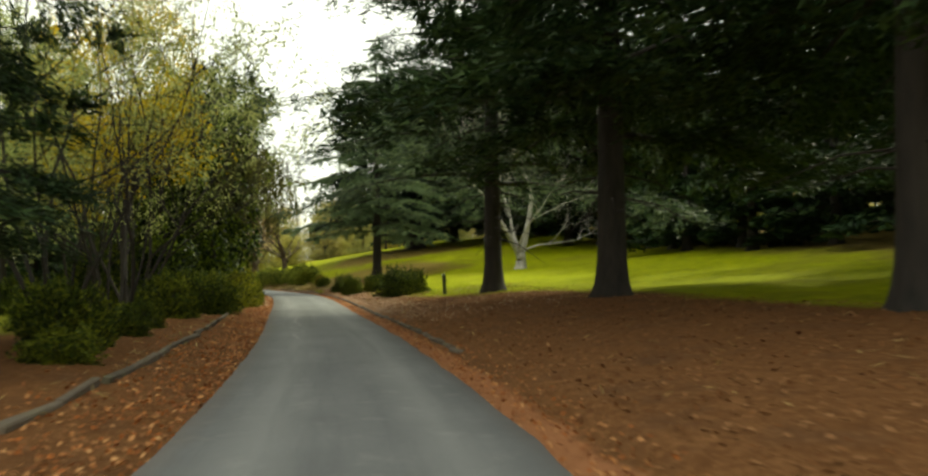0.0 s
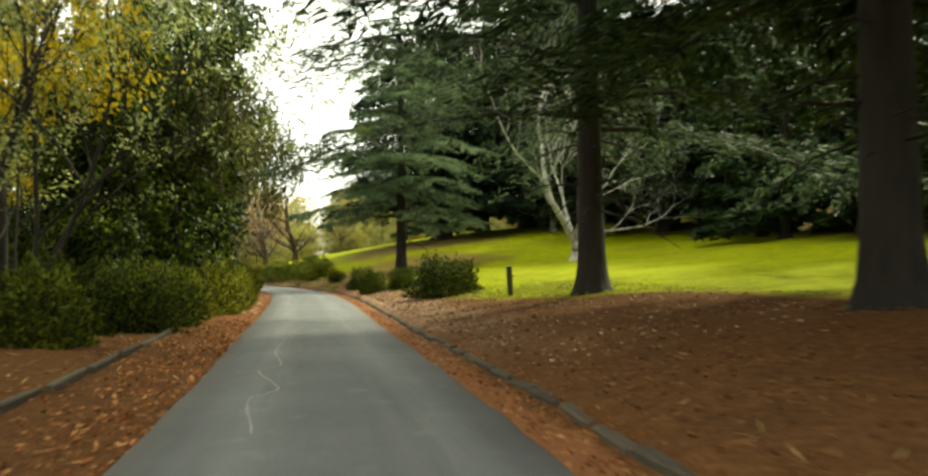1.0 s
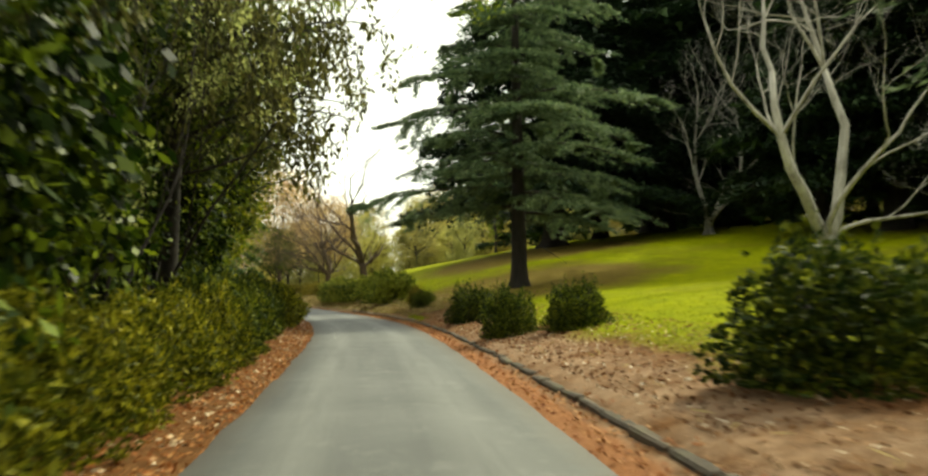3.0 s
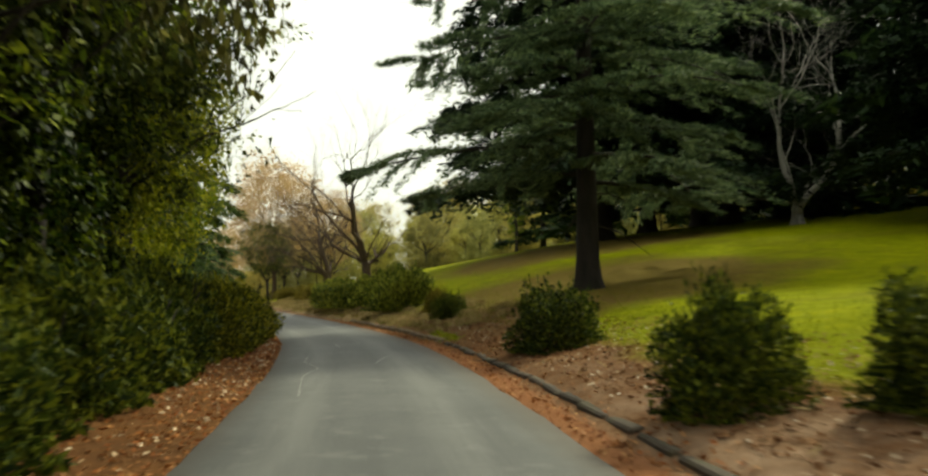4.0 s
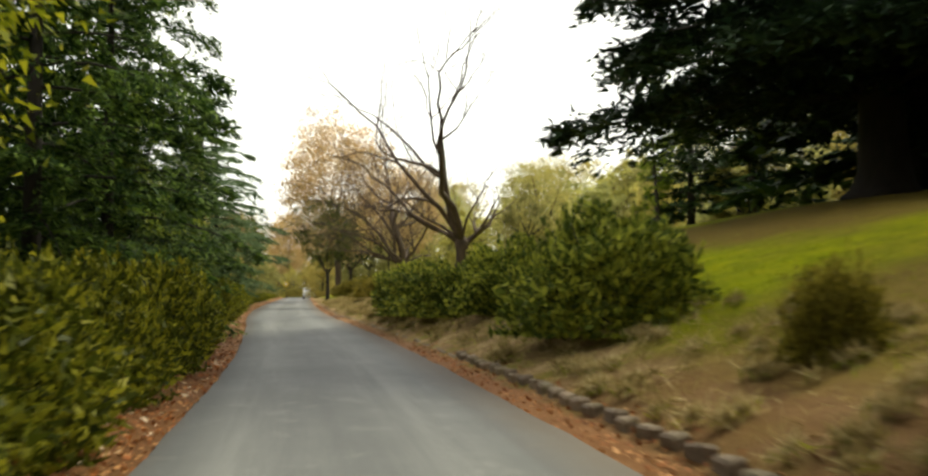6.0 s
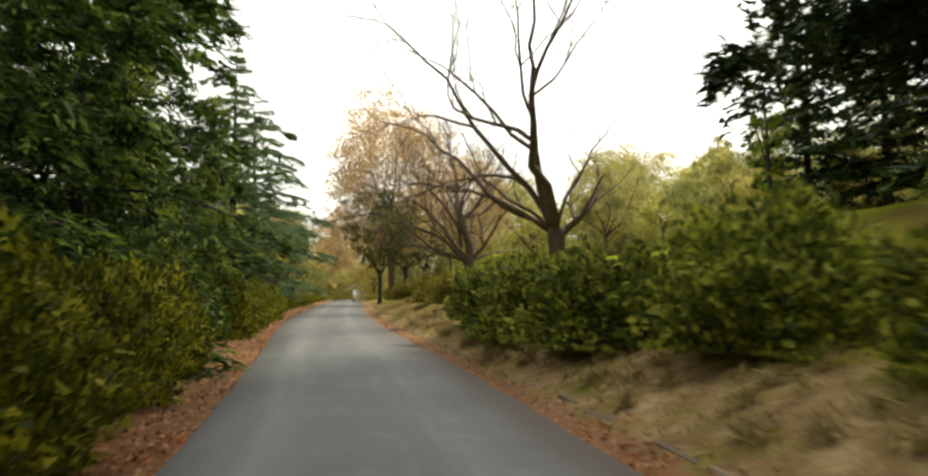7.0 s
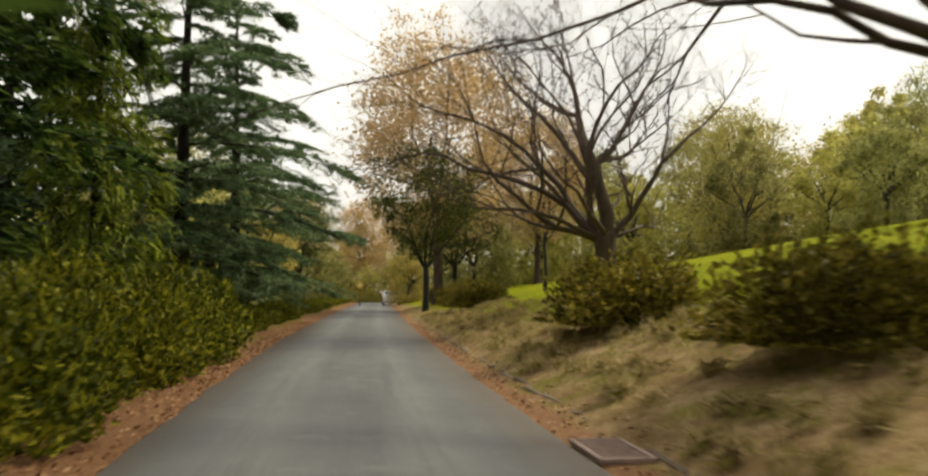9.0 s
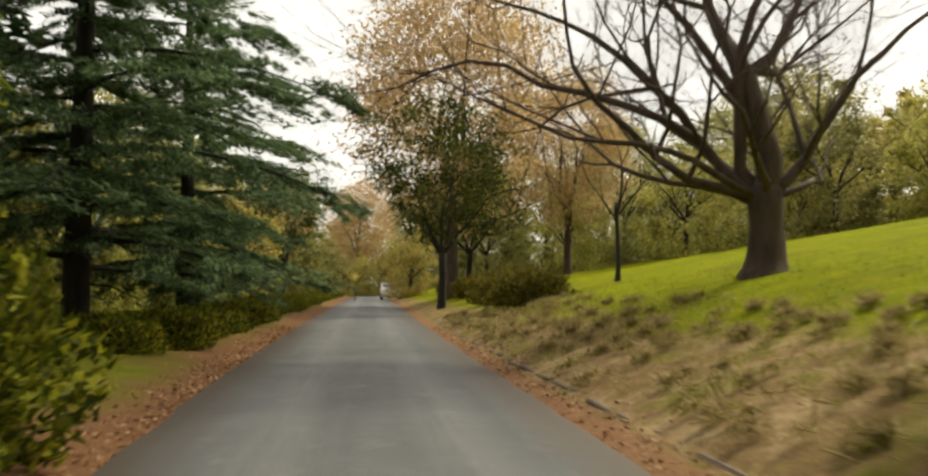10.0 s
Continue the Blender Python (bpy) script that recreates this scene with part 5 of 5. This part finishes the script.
scatter("grass_tufts", "green grass at the lawn's edge", M_BLADE, 26000, 28, 128, lambda s, r: (5.0 if s < 36 else 3.9) + abs(r.normal()) * 2.2, 0.11, gr, 0.0, 0.5, 0.09, 0.9)


def crack(points, width, seed):
    """A pale sealed crack in the asphalt."""
    rng = random.Random(seed)
    v, f = [], []
    pts = spline(points, 6)
    pts = [p + np.array([rng.uniform(-0.06, 0.06), 0]) for p in pts]
    for i, p in enumerate(pts):
        s, u = p
        q, d = centre(s)
        lo, hi = edges(s)
        k = 2 * (u - lo) / (hi - lo) - 1
        z = 0.035 * (1 - k * k) + 0.018
        w = width * rng.uniform(0.5, 1.3)
        for o in (-w, w):
            v.append((q[0] + d[1] * (u + o), q[1] - d[0] * (u + o), z))
        if i:
            f.append((2 * i - 2, 2 * i - 1, 2 * i + 1, 2 * i))
    ob = new("road_crack", mesh_of("road_crack", v, f, M_SEAL))
    tagged(ob, "pale crooked crack in the asphalt", "road crack", kind="structure")


M_SEAL = stone_material("crack_filler", (0.18, 0.18, 0.175), (0.42, 0.42, 0.40))
crack([(17.5, -0.55), (19.2, -0.7), (19.9, -0.45), (21.5, -0.75), (22.2, -0.5), (24.0, -0.62), (26.5, -0.5)], 0.012, 1)
crack([(51.5, -0.75), (54.0, -0.8), (55.2, -0.62), (56.5, -0.85), (58.0, -0.80)], 0.013, 2)
crack([(55.8, 0.35), (56.9, 0.55), (57.4, 0.75)], 0.011, 3)
crack([(61.2, 0.25), (61.9, 0.45), (62.6, 0.35)], 0.010, 4)
crack([(60.5, -0.1), (61.9, -0.15)], 0.010, 5)


# wooden post on the lawn's edge
def box(lx, ly, lz, bevel=0.01):
    bm = bmesh.new()
    bmesh.ops.create_cube(bm, size=1.0)
    bmesh.ops.scale(bm, vec=(lx, ly, lz), verts=bm.verts)
    if bevel:
        bmesh.ops.bevel(bm, geom=list(bm.edges), offset=bevel, segments=2, affect="EDGES")
    return bm


def bm_part(name, bm, mat, parent, m=None, label=""):
    me = bpy.data.meshes.new(name)
    bm.to_mesh(me)
    bm.free()
    me.materials.append(mat)
    ob = part(name, me, parent, label)
    if m is not None:
        ob.matrix_basis = m
    return ob


def plain(name, col, rough=0.5, metal=0.0):
    m, n, l, b = material(name)
    g = place(n)
    t = noise_tex(n, l, 12.0, 4.0, 0.6, g)
    l.new(ramp(n, l, t, [(0.3, tuple(c * 0.75 for c in col)), (0.7, tuple(min(1, c * 1.15) for c in col))]), b.inputs["Base Color"])
    b.inputs["Roughness"].default_value = rough
    b.inputs["Metallic"].default_value = metal
    return m


M_POST = plain("weathered_post", (0.045, 0.05, 0.03), 0.9)
M_IRON = plain("dark_iron", (0.05, 0.048, 0.045), 0.6, 0.8)
M_GRATE = plain("rusty_grate", (0.30, 0.215, 0.175), 0.9)
M_WHITE = plain("white_paint", (0.75, 0.75, 0.73), 0.35)
M_GLASS = plain("dark_car_glass", (0.03, 0.035, 0.04), 0.08)
M_RUBBER = plain("tyre_rubber", (0.02, 0.02, 0.02), 0.8)
M_SIGN = plain("yellow_sign_paint", (0.75, 0.52, 0.02), 0.4)

root = thing("post", "short dark weathered wooden post with a small latch", "post")
bm_part("stake", box(0.13, 0.12, 0.95, 0.015), M_POST, root, pose(0, 0, 0.36, 2.0, -3.5, 15))
bm_part("latch", box(0.09, 0.03, 0.04, 0.006), M_IRON, root, pose(0.08, 0, 0.56, 0, 20, 15))
bm_part("cap", box(0.10, 0.09, 0.02, 0.004), M_WHITE, root, pose(-0.03, -0.015, 0.84, 2, -3.5, 15), "pale cut top")
put(root, -0.8, 33.5, sink=0.02)

# drain grate in the gutter
root = thing("drain_grate", "rusty iron drain grate in the gutter", "drain")
for x in (-0.42, 0.42):
    bm_part("frame", box(0.05, 0.46, 0.04, 0.006), M_GRATE, root, pose(x, 0, 0.02))
for y in (-0.21, 0.21):
    bm_part("frame", box(0.79, 0.05, 0.04, 0.006), M_GRATE, root, pose(0, y, 0.02))
for i in range(13):
    bm_part("bar", box(0.025, 0.37, 0.03, 0.004), M_GRATE, root, pose(-0.36 + i * 0.06, 0, 0.02))
p = spot(99.6, 2.22)
q, d = centre(99.6)
root.matrix_basis = pose(p.x, p.y, 0.012, 0, 0, math.degrees(math.atan2(d[1], d[0])))

# warning sign at the far end of the lane
root = thing("road_sign", "yellow diamond warning sign on a grey pole", "sign")
bm_part("pole", box(0.06, 0.06, 2.3, 0.01), M_IRON, root, pose(0, 0.05, 1.05))
bm_part("plate", box(0.56, 0.02, 0.56, 0.008), M_SIGN, root, pose(0, 0, 2.0, 0, 45, 0))
bm_part("symbol", box(0.24, 0.008, 0.24, 0.002), M_WHITE, root, pose(0, -0.016, 2.0, 0, 45, 0))
put(root, -54.6, 156.1, 20, sink=0.1)


# white car parked at the far bend
def parked_car():
    root = thing("car", "small white car parked at the far bend", "car")
    bm = bmesh.new()
    side = [(-2.0, 0.35), (-2.05, 0.75), (-1.9, 0.95), (-1.25, 1.02), (-0.65, 1.42), (0.75, 1.45), (1.55, 1.02), (2.0, 0.92), (2.05, 0.45), (1.9, 0.3), (-1.85, 0.28)]
    l = [bm.verts.new((x, -0.84 * (1 - 0.16 * max(0, z - 0.9)), z)) for x, z in side]
    r = [bm.verts.new((x, 0.84 * (1 - 0.16 * max(0, z - 0.9)), z)) for x, z in side]
    bm.faces.new(l)
    bm.faces.new(r[::-1])
    for i in range(len(side)):
        k = (i + 1) % len(side)
        bm.faces.new((l[k], l[i], r[i], r[k]))
    bmesh.ops.recalc_face_normals(bm, faces=bm.faces)
    bmesh.ops.bevel(bm, geom=list(bm.edges), offset=0.06, segments=2, affect="EDGES")
    body = bm_part("body", bm, M_WHITE, root)
    bm_part("windscreen", box(0.03, 1.30, 0.50, 0.01), M_GLASS, body, pose(-1.0, 0, 1.24, 0, 56, 0))
    bm_part("rear_window", box(0.03, 1.30, 0.56, 0.01), M_GLASS, body, pose(1.20, 0, 1.26, 0, -62, 0))
    for y in (-0.80, 0.80):
        bm_part("side_window", box(1.55, 0.02, 0.30, 0.008), M_GLASS, body, pose(0.05, y, 1.19, 9 if y > 0 else -9))
        bm_part("headlight", box(0.05, 0.30, 0.14, 0.02), M_GLASS, body, pose(-2.03, y * 0.72, 0.78))
        for x in (-1.28, 1.30):
            w = bmesh.new()
            bmesh.ops.create_cone(w, cap_ends=True, segments=20, radius1=0.31, radius2=0.31, depth=0.20)
            wheel = bm_part("wheel", w, M_RUBBER, root, pose(x, y * 0.95, 0.31, 90))
            w = bmesh.new()
            bmesh.ops.create_cone(w, cap_ends=True, segments=14, radius1=0.19, radius2=0.17, depth=0.21)
            bm_part("rim", w, M_IRON, wheel)
    return root


car = parked_car()
p = spot(174.0, 1.9)
put(car, p.x, p.y, 292, sink=0.0)
